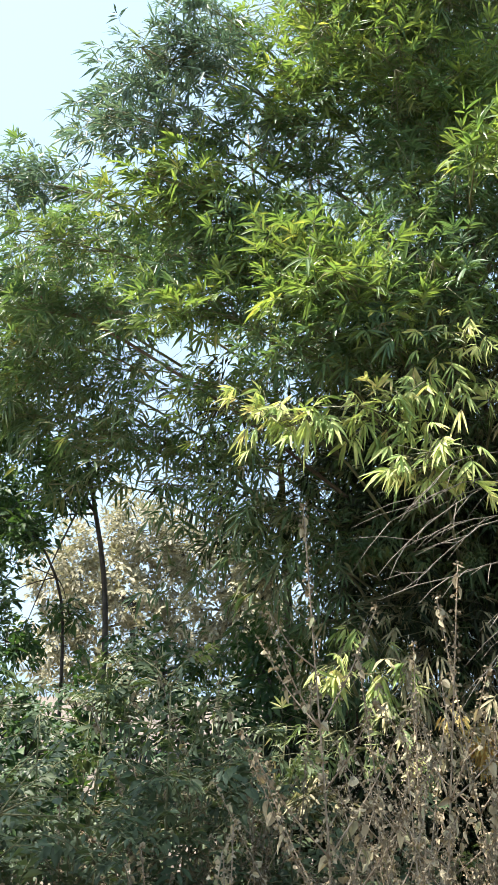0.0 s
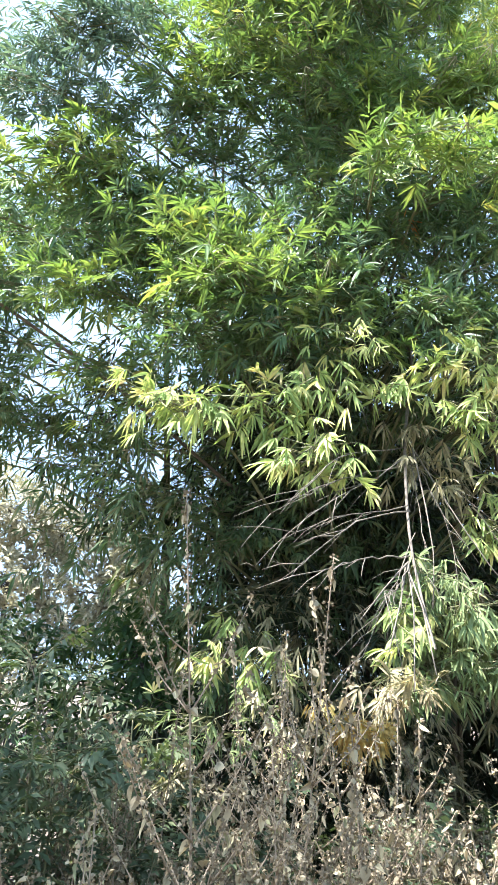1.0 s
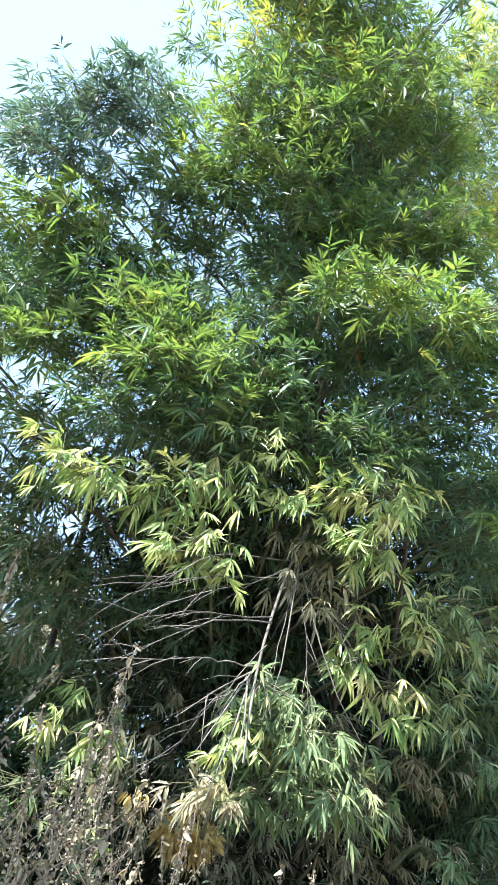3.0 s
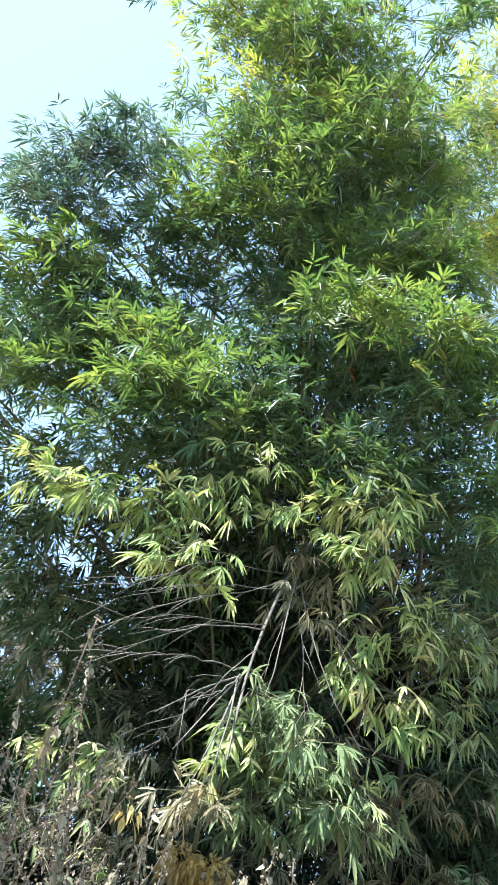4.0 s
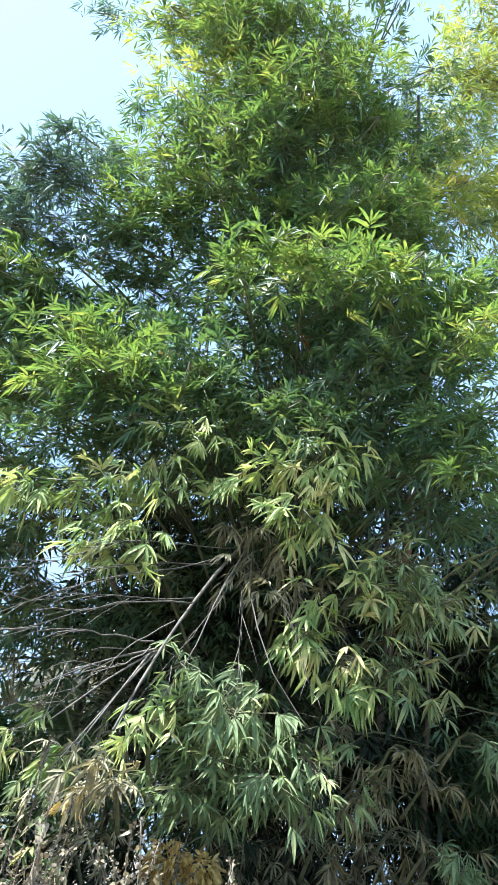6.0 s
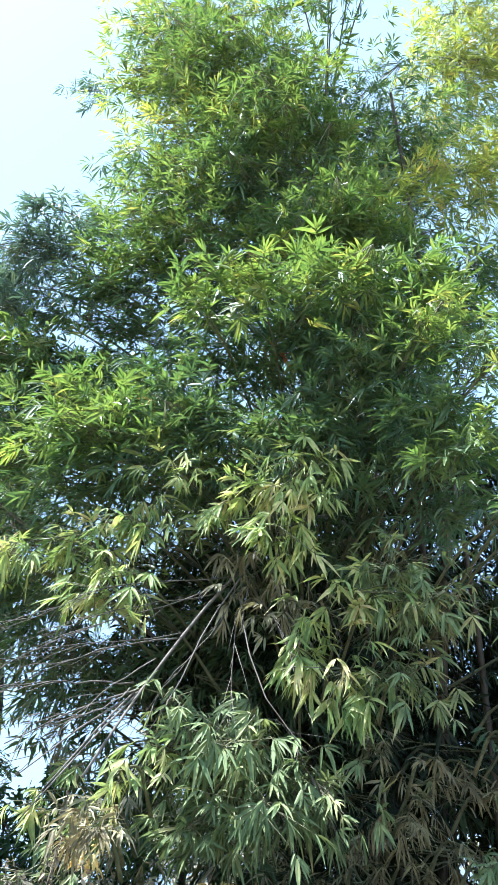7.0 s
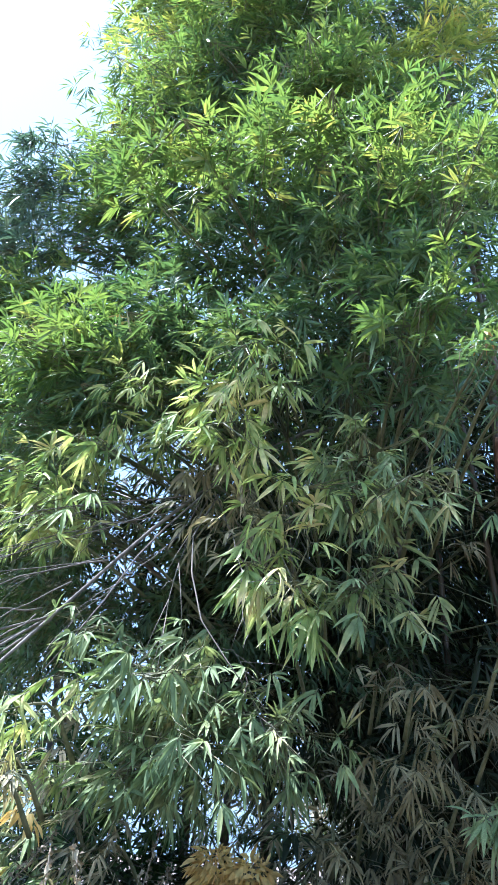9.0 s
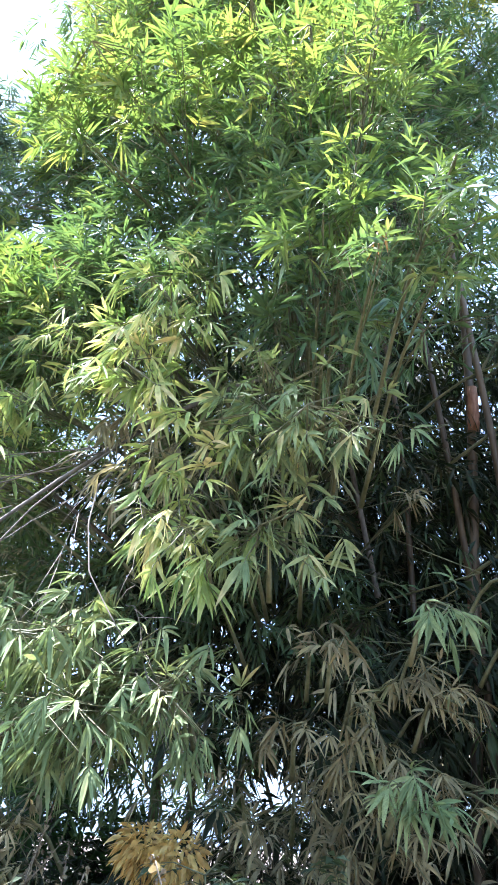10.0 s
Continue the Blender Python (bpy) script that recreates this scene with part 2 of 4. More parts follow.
def blades(base, way, side, length, ratio, droop, fold=0.35, cut="blade"):
    """Vertices and triangles of many leaves: from base along way, half as wide as ratio * length / 2, sagging by droop."""
    at, out, tri = {"blade": (BLADE_AT, BLADE_OUT, BLADE_TRI), "plain": (PLAIN_AT, PLAIN_OUT, PLAIN_TRI), "chip": (CHIP_AT, CHIP_OUT, CHIP_TRI)}[cut]
    n = len(base)
    normal = unit(np.cross(side, way))
    length, ratio, droop = (np.broadcast_to(np.asarray(q, dtype=float), (n,)) for q in (length, ratio, droop))
    L = length[:, None, None]
    half = (0.5 * ratio)[:, None, None]
    s, w = at[None, :, None], out[None, :, None]
    verts = base[:, None, :] + L * (s * way[:, None, :] + w * half * side[:, None, :] + np.abs(w) * half * fold * normal[:, None, :])
    verts[:, :, 2] -= (length * droop)[:, None] * at[None, :] ** 2
    tris = tri[None, :, :] + (np.arange(n) * len(at))[:, None, None]
    return verts.reshape(-1, 3), tris.reshape(-1, 3)


def sprays(rng, centre, aim, per=(5, 9), twig=0.3, length=(0.15, 0.25), spread=(12, 52), jitter=0.22, face=None, wild=0.4):
    """Leaves set left and right along twigs whose tips lie at centre and point along aim. Returns base, way, side, length."""
    n = len(centre)
    face = np.tile(np.array((0.0, -0.25, 1.0)), (n, 1)) if face is None else face
    face = face + rng.normal(0, wild, (n, 3))
    across = unit(np.cross(aim, face))
    counts = rng.integers(per[0], per[1] + 1, n)
    who = np.repeat(np.arange(n), counts)
    k = np.concatenate([np.arange(c) for c in counts])
    f = (k + 0.5) / counts[who]
    sign = np.where(k % 2 == 0, 1.0, -1.0)
    last = k == counts[who] - 1
    angle = np.radians(spread[1] + (spread[0] - spread[1]) * f + rng.normal(0, 9, len(who))) * sign
    angle[last] *= 0.15
    way = unit(aim[who] * np.cos(angle)[:, None] + across[who] * np.sin(angle)[:, None] + rng.normal(0, jitter, (len(who), 3)))
    base = centre[who] - aim[who] * (twig * (1 - f))[:, None] * rng.uniform(0.5, 1.1, n)[who][:, None]
    up = unit(np.cross(across, aim))[who] + rng.normal(0, 0.3, (len(who), 3))
    side = unit(np.cross(way, up))
    size = rng.uniform(length[0], length[1], len(who)) * rng.uniform(0.8, 1.15, n)[who] * (0.75 + 0.35 * np.sin(np.pi * np.clip(f, 0, 1)))
    return base, way, side, size

# ---- ground ----
STEP = np.concatenate((-np.geomspace(900, 9, 22), np.linspace(-8, 16, 73), np.geomspace(17, 900, 22)))
gx, gy = np.meshgrid(STEP, STEP, indexing="ij")
near = np.exp(-((gx - 1.5) ** 2 + (gy - 4) ** 2) / 120)
gz = near * (0.07 * np.sin(gx * 1.9 + 0.7 * gy) * np.cos(gy * 1.4) + 0.05 * np.sin(gx * 4.3 + 2 * gy)) - 0.06
cells = len(STEP)
gi, gj = np.meshgrid(np.arange(cells - 1), np.arange(cells - 1), indexing="ij")
ga = gi * cells + gj
ground_tris = np.concatenate((np.stack((ga, ga + cells, ga + cells + 1), -1).reshape(-1, 3), np.stack((ga, ga + cells + 1, ga + 1), -1).reshape(-1, 3)))
ground = new("ground", tri_mesh("ground", np.stack((gx, gy, gz), -1).reshape(-1, 3), ground_tris))
ground.data.materials.append(SOIL)
tagged(ground, "dry brown bare soil with low bumps", "ground", kind="structure")

# ---- the bamboo clump ----
HEART = np.array((1.5, 5.7))
clump = group_thing("bamboo_clump", (1.5, 5.7, 0), "tall dense clump of green bamboo with yellowing lower leaves", "bamboo")
rng_b = np.random.default_rng(7)

HABIT = {  # leaf length, width over length, upward aim, droop, sprays per square metre, leaves per spray, twig length
    "gold": ((0.1, 0.165), 0.14, 0.3, 0.3, 210, (6, 10), 0.1),
    "sun": ((0.08, 0.138), 0.145, 0.22, 0.25, 310, (6, 10), 0.08),
    "green": ((0.075, 0.132), 0.145, 0.05, 0.3, 300, (6, 10), 0.085),
    "blue": ((0.075, 0.132), 0.145, 0.05, 0.3, 300, (6, 10), 0.085),
    "wilt": ((0.07, 0.125), 0.145, -0.55, 0.35, 230, (5, 8), 0.06),
    "thin": ((0.08, 0.14), 0.17, -0.3, 0.35, 250, (5, 9), 0.12),
    "deep": ((0.1, 0.16), 0.17, -0.3, 0.35, 175, (5, 9), 0.14),
    "pale": ((0.075, 0.13), 0.155, -0.5, 0.3, 230, (5, 8), 0.045),
    "hang": ((0.062, 0.112), 0.15, -0.52, 0.3, 320, (5, 8), 0.04),
    "dry": ((0.065, 0.115), 0.15, -0.5, 0.35, 240, (5, 8), 0.07),
}
LABEL = {"gold": "airy leaves tinted yellow-green for sunlight", "sun": "leaves coloured bright yellow-green for sunlight", "green": "deep green leaves", "blue": "green leaves tinted bluish for haze", "wilt": "wilted grey-brown leaves", "thin": "small leaves coloured dark for shade", "deep": "inner leaves darkened in colour for shade", "pale": "pale yellowing leaves",
         "hang": "long drooping grey-green leaves", "dry": "withered brown and yellow leaves"}
LEAF_MESH = {}
for kind in ("pale", "hang", "sun"):
    for k, sag in enumerate((0.12, 0.28, 0.45)):
        v, f = blades(np.zeros((1, 3)), np.array(((0.0, 1.0, 0.0),)), np.array(((1.0, 0.0, 0.0),)), 1.0, HABIT[kind][1], 0.0)
        v[:, 2] -= sag * v[:, 1] ** 2
        LEAF_MESH[kind, k] = tri_mesh("leaf", v, f)
        LEAF_MESH[kind, k].materials.append(LEAF[kind])
singles = [0]
# natural openings right through the clump, where the sky shows: a point, the way through, the half width
OPENINGS = (((0.62, 5.0, 2.22), (-0.42, 0.895, 0.152), 0.17), ((0.49, 5.0, 2.3), (-0.388, 0.909, 0.15), 0.15), ((1.67, 5.0, 1.66), (-0.459, 0.886, 0.063), 0.14), ((1.8, 5.0, 1.65), (-0.489, 0.87, 0.066), 0.13),
            ((1.66, 5.0, 2.36), (-0.451, 0.862, 0.231), 0.12), ((1.09, 5.0, 1.92), (-0.46, 0.881, 0.108), 0.13), ((1.84, 5.0, 4.12), (-0.388, 0.707, 0.591), 0.08), ((2.02, 5.0, 3.31), (-0.261, 0.878, 0.402), 0.09),
            ((0.14, 5.0, 2.92), (-0.289, 0.915, 0.282), 0.17), ((0.74, 5.0, 4.78), (-0.161, 0.819, 0.55), 0.08), ((-0.59, 5.0, 3.7), (-0.121, 0.921, 0.371), 0.14), ((2.13, 5.0, 3.42), (0.35, 0.885, 0.308), 0.09),
            ((-1.38, 5.0, 2.55), (-0.271, 0.947, 0.171), 0.15), ((-0.35, 5.0, 3.86), (-0.252, 0.872, 0.419), 0.09), ((-0.52, 5.0, 5.38), (-0.456, 0.691, 0.561), 0.10), ((-0.45, 5.0, 5.36), (-0.543, 0.608, 0.580), 0.10))
# the dark hollow at the side, where the canes stand bare
HOLLOW = (np.array((2.12, 4.35, 1.5)), np.array((2.95, 5.7, 3.8)))
# a clear view past the hanging leaves to the dry bunch behind them
LOW_GAP = (np.array((1.38, 4.81, 1.38)), np.array((-0.534, 0.845, -0.012)), 0.14)


def bough(kind, centre, radii, thick=1.0, owner=None, picked=0, scale=1.0):
    """A leafy branch: a bent stem from the heart of the clump, twigs to every spray, and the leaves."""
    owner = owner or clump
    size, ratio, lift, droop, per_area, per, twig = HABIT[kind]
    c, r = np.array(centre), np.array(radii)
    n = max(3, int(per_area * 0.8 * thick * math.pi * (r[0] + 0.06) * (r[2] + 0.06)))
    d = np.clip(rng_b.normal(0, 0.6, (n, 3)), -1.2, 1.2)
    tips = c + d * r
    free = np.ones(n, dtype=bool)
    for spot, line_way, half in OPENINGS:
        rel = tips - np.array(spot)
        along = rel @ np.array(line_way)
        off = np.linalg.norm(rel - along[:, None] * np.array(line_way), axis=1)
        free &= (off > half * rng_b.uniform(0.25, 1.35, n)) | (tips[:, 1] < 4.15)
    rel = tips - LOW_GAP[0]
    free &= (np.linalg.norm(rel - (rel @ LOW_GAP[1])[:, None] * LOW_GAP[1], axis=1) > LOW_GAP[2]) | (rel @ LOW_GAP[1] > 0.12)
    free &= ~((tips > HOLLOW[0]) & (tips < HOLLOW[1])).all(axis=1) | (rng_b.random(n) < 0.12) | (kind == "wilt")
    if free.sum() < 3:
        return None
    tips, d, n = tips[free], d[free], int(free.sum())
    out = np.zeros((n, 3))
    out[:, :2] = unit(c[:2] - HEART + 0.001)
    spray_out = 0.4 if lift < -0.4 else 0.5
    aim = unit(out * spray_out + d * (spray_out + 0.08) + np.array((0, 0, lift)) + rng_b.normal(0, 0.42, (n, 3)))
    base, way, side, length = sprays(rng_b, tips, aim, per, twig, size, (10, 58) if lift < -0.4 else (8, 78), 0.2, wild=0.6)
    length = length * scale
    way = unit(way + np.array((0, 0, 0.25 * lift)))
    side = unit(np.cross(way, np.cross(side, way)))
    stem = Tubes()
    inner = np.array((*(c[:2] + unit(HEART - c[:2]) * min(0.3 if c[1] > 5.9 or c[2] < 2.4 else 1.1, float(np.linalg.norm(HEART - c[:2])))), c[2] - (0.12 if c[2] < 2.4 else 0.35)))
    main = Tubes()
    main.add(bend((inner, 0.5 * (inner + c) + (0, 0, 0.14), c + out[0] * r[0] * 0.6), 8), np.linspace(0.011, 0.003, 8), 5)
    line = bend((inner, 0.5 * (inner + c) + (0, 0, 0.14), c + out[0] * r[0] * 0.6), 8)
    skip = {"thin": 4, "deep": 5, "gold": 4, "green": 3, "blue": 3, "sun": 3}.get(kind, 1)
    for p, q in zip(tips[::skip], aim[::skip]):
        root = line[int(rng_b.integers(3, 8))]
        knee = p - q * twig
        stem.add((root, knee, p), (0.003, 0.002, 0.001), 3)
    branch = part("leafy_branch", main.mesh("leafy_branch"), TWIG, owner, LABEL[kind])
    part("twig", stem.mesh("twig"), TWIG, branch, kind="stuff")
    keep = np.ones(len(base), dtype=bool)
    take = min(picked, len(base), 300 - singles[0])
    if take > 0:
        order = np.argsort(base[:, 1])[:take]
        keep[order] = False
        normal = unit(np.cross(side, way))
        for i in order:
            ob = new("leaf", LEAF_MESH[kind, int(rng_b.integers(0, 3))])
            m = np.eye(4)
            m[:3, 0], m[:3, 1], m[:3, 2], m[:3, 3] = side[i] * length[i], way[i] * length[i], normal[i] * length[i], base[i]
            ob.parent = branch
            ob.matrix_basis = Matrix(m.tolist())
        singles[0] += take
    v, f = blades(base[keep], way[keep], side[keep], length[keep], rng_b.uniform(0.8, 1.25, keep.sum()) * ratio, rng_b.uniform(0.5, 1.6, keep.sum()) * droop, cut={"thin": "chip", "deep": "chip", "pale": "blade", "hang": "blade"}.get(kind, "plain" if centre[2] < 5.6 else "chip"))
    part("foliage", tri_mesh("foliage", v, f, False), LEAF[kind], branch, kind="stuff")
    return branch


def culm(points, foot, tip, name="culm", material=None, owner=None, label="", step=0.32):
    """A jointed bamboo cane through the points, with a swollen ring at every node."""
    line = bend(points, 40)
    run = np.concatenate(((0,), np.cumsum(np.linalg.norm(np.diff(line, axis=0), axis=1))))
    stops = []
    d = 0.0
    while d < run[-1]:
        stops += [(d, 1.0), (d + 0.012, 1.14), (d + 0.03, 0.97)]
        d += step * (0.8 + 0.4 * math.sin(d * 3.1) ** 2)
    stops = [q for q in stops if q[0] < run[-1]] + [(run[-1], 1.0)]
    at = np.array([q[0] for q in stops])
    path = np.stack([np.interp(at, run, line[:, k]) for k in range(3)], -1)
    radii = np.array([q[1] for q in stops]) * np.interp(at, (0, run[-1]), (foot, tip))
    tubes = Tubes()
    tubes.add(path, radii, 9)
    return part(name, tubes.mesh(name), material or CULM, owner or clump, label)


# canes that show between the leaves
culm(((2.3, 6.0, 0), (2.4, 5.92, 2.6), (2.49, 5.77, 3.7), (2.45, 5.6, 5.6), (2.2, 5.3, 8.0)), 0.034, 0.016, label="brown mottled cane")
culm(((2.42, 6.1, 0), (2.44, 6.0, 2.2), (2.36, 5.7, 3.4), (2.0, 5.2, 6.4)), 0.024, 0.012)
culm(((2.75, 5.75, 0), (2.72, 5.7, 1.8), (2.66, 5.6, 3.2), (2.4, 5.3, 5.5)), 0.028, 0.014, label="slender leaning grey cane")
culm(((2.05, 6.0, 0), (2.12, 5.9, 1.8), (2.08, 5.75, 3.6), (1.8, 5.3, 6.0)), 0.022, 0.012)
culm(((1.7, 6.1, 0), (1.75, 6.0, 2.6), (1.7, 5.6, 4.6), (1.5, 5.1, 7.4)), 0.026, 0.012)
culm(((-2.19, 5.3, 4.75), (-1.01, 5.15, 4.06), (-0.09, 5.0, 3.39), (0.69, 5.2, 2.8)), 0.011, 0.013, label="dark slender cane leaning across the gap")
for k in range(6):
    turn, reach = rng_b.uniform(0, 2 * math.pi), rng_b.uniform(0.2, 1.15)
    fx, fy = HEART[0] + reach * math.cos(turn) * 1.15, HEART[1] + 0.75 + reach * math.sin(turn) * 0.5
    top = rng_b.uniform(4.5, 7.0)
    lean = rng_b.uniform(0.1, 0.4)
    culm(((fx, fy, 0), (fx + 0.15 * lean * math.cos(turn), fy + 0.15 * lean * math.sin(turn), top * 0.4),
          (fx + 0.6 * lean * math.cos(turn), fy + 0.5 * lean * math.sin(turn), top * 0.75), (fx + 1.3 * lean * math.cos(turn), fy + 1.0 * lean * math.sin(turn), top)),
         rng_b.uniform(0.026, 0.042), 0.01)
sheath = Tubes()
sheath.add(bend(((2.479, 5.79, 3.56), (2.487, 5.775, 3.66), (2.488, 5.763, 3.82)), 6), (0.031, 0.034, 0.033, 0.032, 0.03, 0.028), 10)
part("culm_sheath", sheath.mesh("culm_sheath"), SHEATH, clump, "orange-brown papery sheath")
sheath = Tubes()
sheath.add(bend(((2.392, 5.93, 2.42), (2.4, 5.92, 2.6), (2.413, 5.9, 2.75)), 6), (0.033, 0.037, 0.036, 0.035, 0.034, 0.032), 10)
part("culm_sheath", sheath.mesh("culm_sheath"), SHEATH, clump, "orange-brown papery sheath")

# the snapped cane that hangs down in front, with its bare side branches
SNAP = ((2.0, 5.6, 2.6), (1.9, 5.2, 3.7), (1.72, 4.75, 3.55), (1.48, 4.17, 2.98), (1.39, 3.90, 2.69), (1.32, 3.66, 2.39), (1.27, 3.46, 2.15), (1.25, 3.26, 1.94), (1.24, 3.10, 1.76))
broken = culm(SNAP, 0.0155, 0.005, "broken_culm", GREY, label="snapped grey bamboo cane hanging down", step=0.24)
culm(((1.50, 4.12, 2.93), (1.44, 3.75, 2.52), (1.41, 3.55, 2.2), (1.34, 3.4, 1.95)), 0.005, 0.002, "split_cane", GREY, broken, step=0.22)
culm(((1.52, 4.15, 2.9), (1.58, 3.85, 2.55), (1.74, 3.72, 2.2), (1.96, 3.7, 1.95)), 0.0045, 0.002, "split_cane", GREY, broken, step=0.22)

for end in ((1.17, 2.9, 1.66), (1.02, 3.0, 1.74), (1.1, 2.95, 1.6), (0.92, 3.05, 1.86)):
    node = np.array((1.26, 3.47, 2.16)) + rng_b.normal(0, 0.012, 3)
    culm((node, 0.5 * (node + np.array(end)) + (0.015, 0, 0.03), end), 0.005, 0.002, "split_cane", GREY, broken, step=0.2)


def bare_branch(start, end, sag, thick):
    """A leafless side branch with a few forked twigs."""
    s, q = np.array(start), np.array(end)
    line = bend((s, 0.45 * s + 0.55 * q + (0, 0, sag), q), 12)
    line += rng_b.normal(0, 0.004, line.shape) + 0.018 * np.sin(np.linspace(0, 5, 12))[:, None] * rng_b.normal(0, 1, 3)
    tube = Tubes()
    tube.add(line, np.linspace(thick, thick * 0.3, 12) * 0.6, 5)
    branch = part("bare_branch", tube.mesh("bare_branch"), GREY, clump, "grey leafless side branch")
    for k in range(3, 12):
        if rng_b.random() < 0.75:
            off = unit(unit(q - s) + rng_b.normal(0, 0.3, 3)) * rng_b.uniform(0.12, 0.42)
            tube = Tubes()
            tube.add((line[k], line[k] + off * 0.55 + (0, 0, 0.012), line[k] + off), (thick * 0.34, thick * 0.26, thick * 0.12), 4)
            part("twig", tube.mesh("twig"), GREY, branch)


bare_branch((1.46, 4.08, 2.88), (0.62, 3.25, 2.3), 0.16, 0.0056)
bare_branch((1.44, 4.02, 2.82), (0.55, 3.2, 2.06), 0.1, 0.0064)
bare_branch((1.24, 3.41, 2.15), (1.01, 3.05, 1.94), -0.03, 0.0056)
bare_branch((1.25, 3.44, 2.18), (0.77, 3.00, 2.04), 0.03, 0.0068)
bare_branch((1.33, 3.66, 2.44), (0.59, 3.20, 2.03), 0.05, 0.0068)
bare_branch((1.34, 3.7, 2.48), (0.65, 3.30, 2.19), 0.06, 0.0056)
bare_branch((1.4, 3.95, 2.74), (0.61, 3.45, 2.35), 0.05, 0.0056)
bare_branch((1.3, 3.5, 2.3), (0.95, 3.05, 1.72), 0.04, 0.0048)
bare_branch((1.5, 4.15, 2.9), (1.95, 3.75, 2.12), 0.1, 0.0048)
bare_branch((1.5, 4.1, 2.86), (1.62, 3.6, 1.95), 0.08, 0.0048)
bare_branch((1.48, 4.1, 2.9), (1.35, 3.45, 2.0), 0.05, 0.0048)
bare_branch((1.7, 4.0, 2.15), (1.95, 3.85, 1.9), 0.03, 0.0040)
bare_branch((1.75, 4.3, 3.0), (2.05, 3.9, 2.45), 0.06, 0.0048)

# leafy branches, from the crown down
bough("gold", (0.45, 4.90, 10.63), (1.01, 0.50, 0.57), 1.0)
bough("gold", (0.22, 4.90, 9.29), (0.76, 0.38, 0.41), 1.0)
bough("gold", (0.21, 4.80, 8.05), (0.62, 0.31, 0.38), 1.1)
bough("gold", (0.62, 4.60, 6.91), (0.58, 0.29, 0.32), 1.0)
bough("gold", (2.81, 6.00, 9.25), (0.63, 0.32, 0.63), 1.2)
bough("gold", (2.94, 5.60, 7.18), (0.48, 0.24, 0.41), 1.1)
bough("gold", (2.47, 4.70, 6.19), (0.32, 0.16, 0.26), 1.0)
bough("gold", (3.18, 6.00, 10.86), (0.62, 0.31, 0.50), 1.0)
bough("gold", (2.72, 6.10, 8.35), (0.36, 0.30, 0.42), 1.1, scale=0.85)
bough("gold", (3.10, 6.20, 7.40), (0.42, 0.30, 0.45), 1.1, scale=0.85)
bough("gold", (3.00, 6.15, 9.30), (0.45, 0.30, 0.50), 1.1, scale=0.85)
bough("gold", (3.35, 6.30, 8.40), (0.40, 0.30, 0.50), 1.1, scale=0.85)
bough("gold", (2.90, 6.20, 10.30), (0.40, 0.30, 0.45), 1.0, scale=0.85)
bough("gold", (3.50, 6.40, 9.90), (0.45, 0.30, 0.50), 1.0, scale=0.85)
bough("gold", (3.25, 6.10, 6.50), (0.40, 0.30, 0.40), 1.0, scale=0.85)
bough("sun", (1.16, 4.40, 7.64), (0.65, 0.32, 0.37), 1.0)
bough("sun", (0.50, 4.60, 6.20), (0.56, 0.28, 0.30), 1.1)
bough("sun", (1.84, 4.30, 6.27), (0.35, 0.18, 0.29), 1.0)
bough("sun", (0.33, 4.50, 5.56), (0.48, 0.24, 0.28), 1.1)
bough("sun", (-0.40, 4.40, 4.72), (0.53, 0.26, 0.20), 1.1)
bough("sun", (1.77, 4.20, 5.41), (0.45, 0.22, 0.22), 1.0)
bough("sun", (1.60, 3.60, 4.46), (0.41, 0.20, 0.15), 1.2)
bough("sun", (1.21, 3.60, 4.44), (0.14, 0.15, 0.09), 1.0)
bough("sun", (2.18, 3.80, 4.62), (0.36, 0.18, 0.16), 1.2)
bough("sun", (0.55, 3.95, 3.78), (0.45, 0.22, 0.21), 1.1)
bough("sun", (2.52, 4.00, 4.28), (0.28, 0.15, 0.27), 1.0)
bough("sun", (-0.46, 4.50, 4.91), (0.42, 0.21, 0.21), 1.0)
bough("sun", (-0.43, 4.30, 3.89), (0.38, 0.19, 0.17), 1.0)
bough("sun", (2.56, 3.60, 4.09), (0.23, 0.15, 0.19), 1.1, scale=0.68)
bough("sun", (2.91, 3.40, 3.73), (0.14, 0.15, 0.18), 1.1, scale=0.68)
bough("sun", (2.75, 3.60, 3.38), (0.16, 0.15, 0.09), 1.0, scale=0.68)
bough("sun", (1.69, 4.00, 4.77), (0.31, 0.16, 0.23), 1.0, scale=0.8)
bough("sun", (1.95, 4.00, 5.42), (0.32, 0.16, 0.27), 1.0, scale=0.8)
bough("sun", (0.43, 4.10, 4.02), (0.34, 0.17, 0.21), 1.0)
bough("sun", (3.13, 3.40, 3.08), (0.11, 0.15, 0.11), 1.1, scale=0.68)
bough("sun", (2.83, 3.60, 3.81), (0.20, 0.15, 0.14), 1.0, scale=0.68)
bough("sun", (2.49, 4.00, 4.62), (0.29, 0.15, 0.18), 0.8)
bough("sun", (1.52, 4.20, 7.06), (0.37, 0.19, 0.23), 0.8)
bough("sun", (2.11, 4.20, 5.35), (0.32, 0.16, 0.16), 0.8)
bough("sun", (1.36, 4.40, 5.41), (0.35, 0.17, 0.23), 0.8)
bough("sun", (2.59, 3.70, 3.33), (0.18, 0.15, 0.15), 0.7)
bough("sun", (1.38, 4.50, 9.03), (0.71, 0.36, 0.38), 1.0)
bough("green", (1.88, 4.10, 8.15), (0.27, 0.15, 0.17), 0.6)
bough("blue", (-1.12, 5.50, 9.18), (0.28, 0.15, 0.22), 0.5)
bough("green", (-0.16, 5.00, 7.15), (0.24, 0.15, 0.18), 0.5)
bough("sun", (1.39, 4.10, 6.57), (0.53, 0.27, 0.29), 1.0)
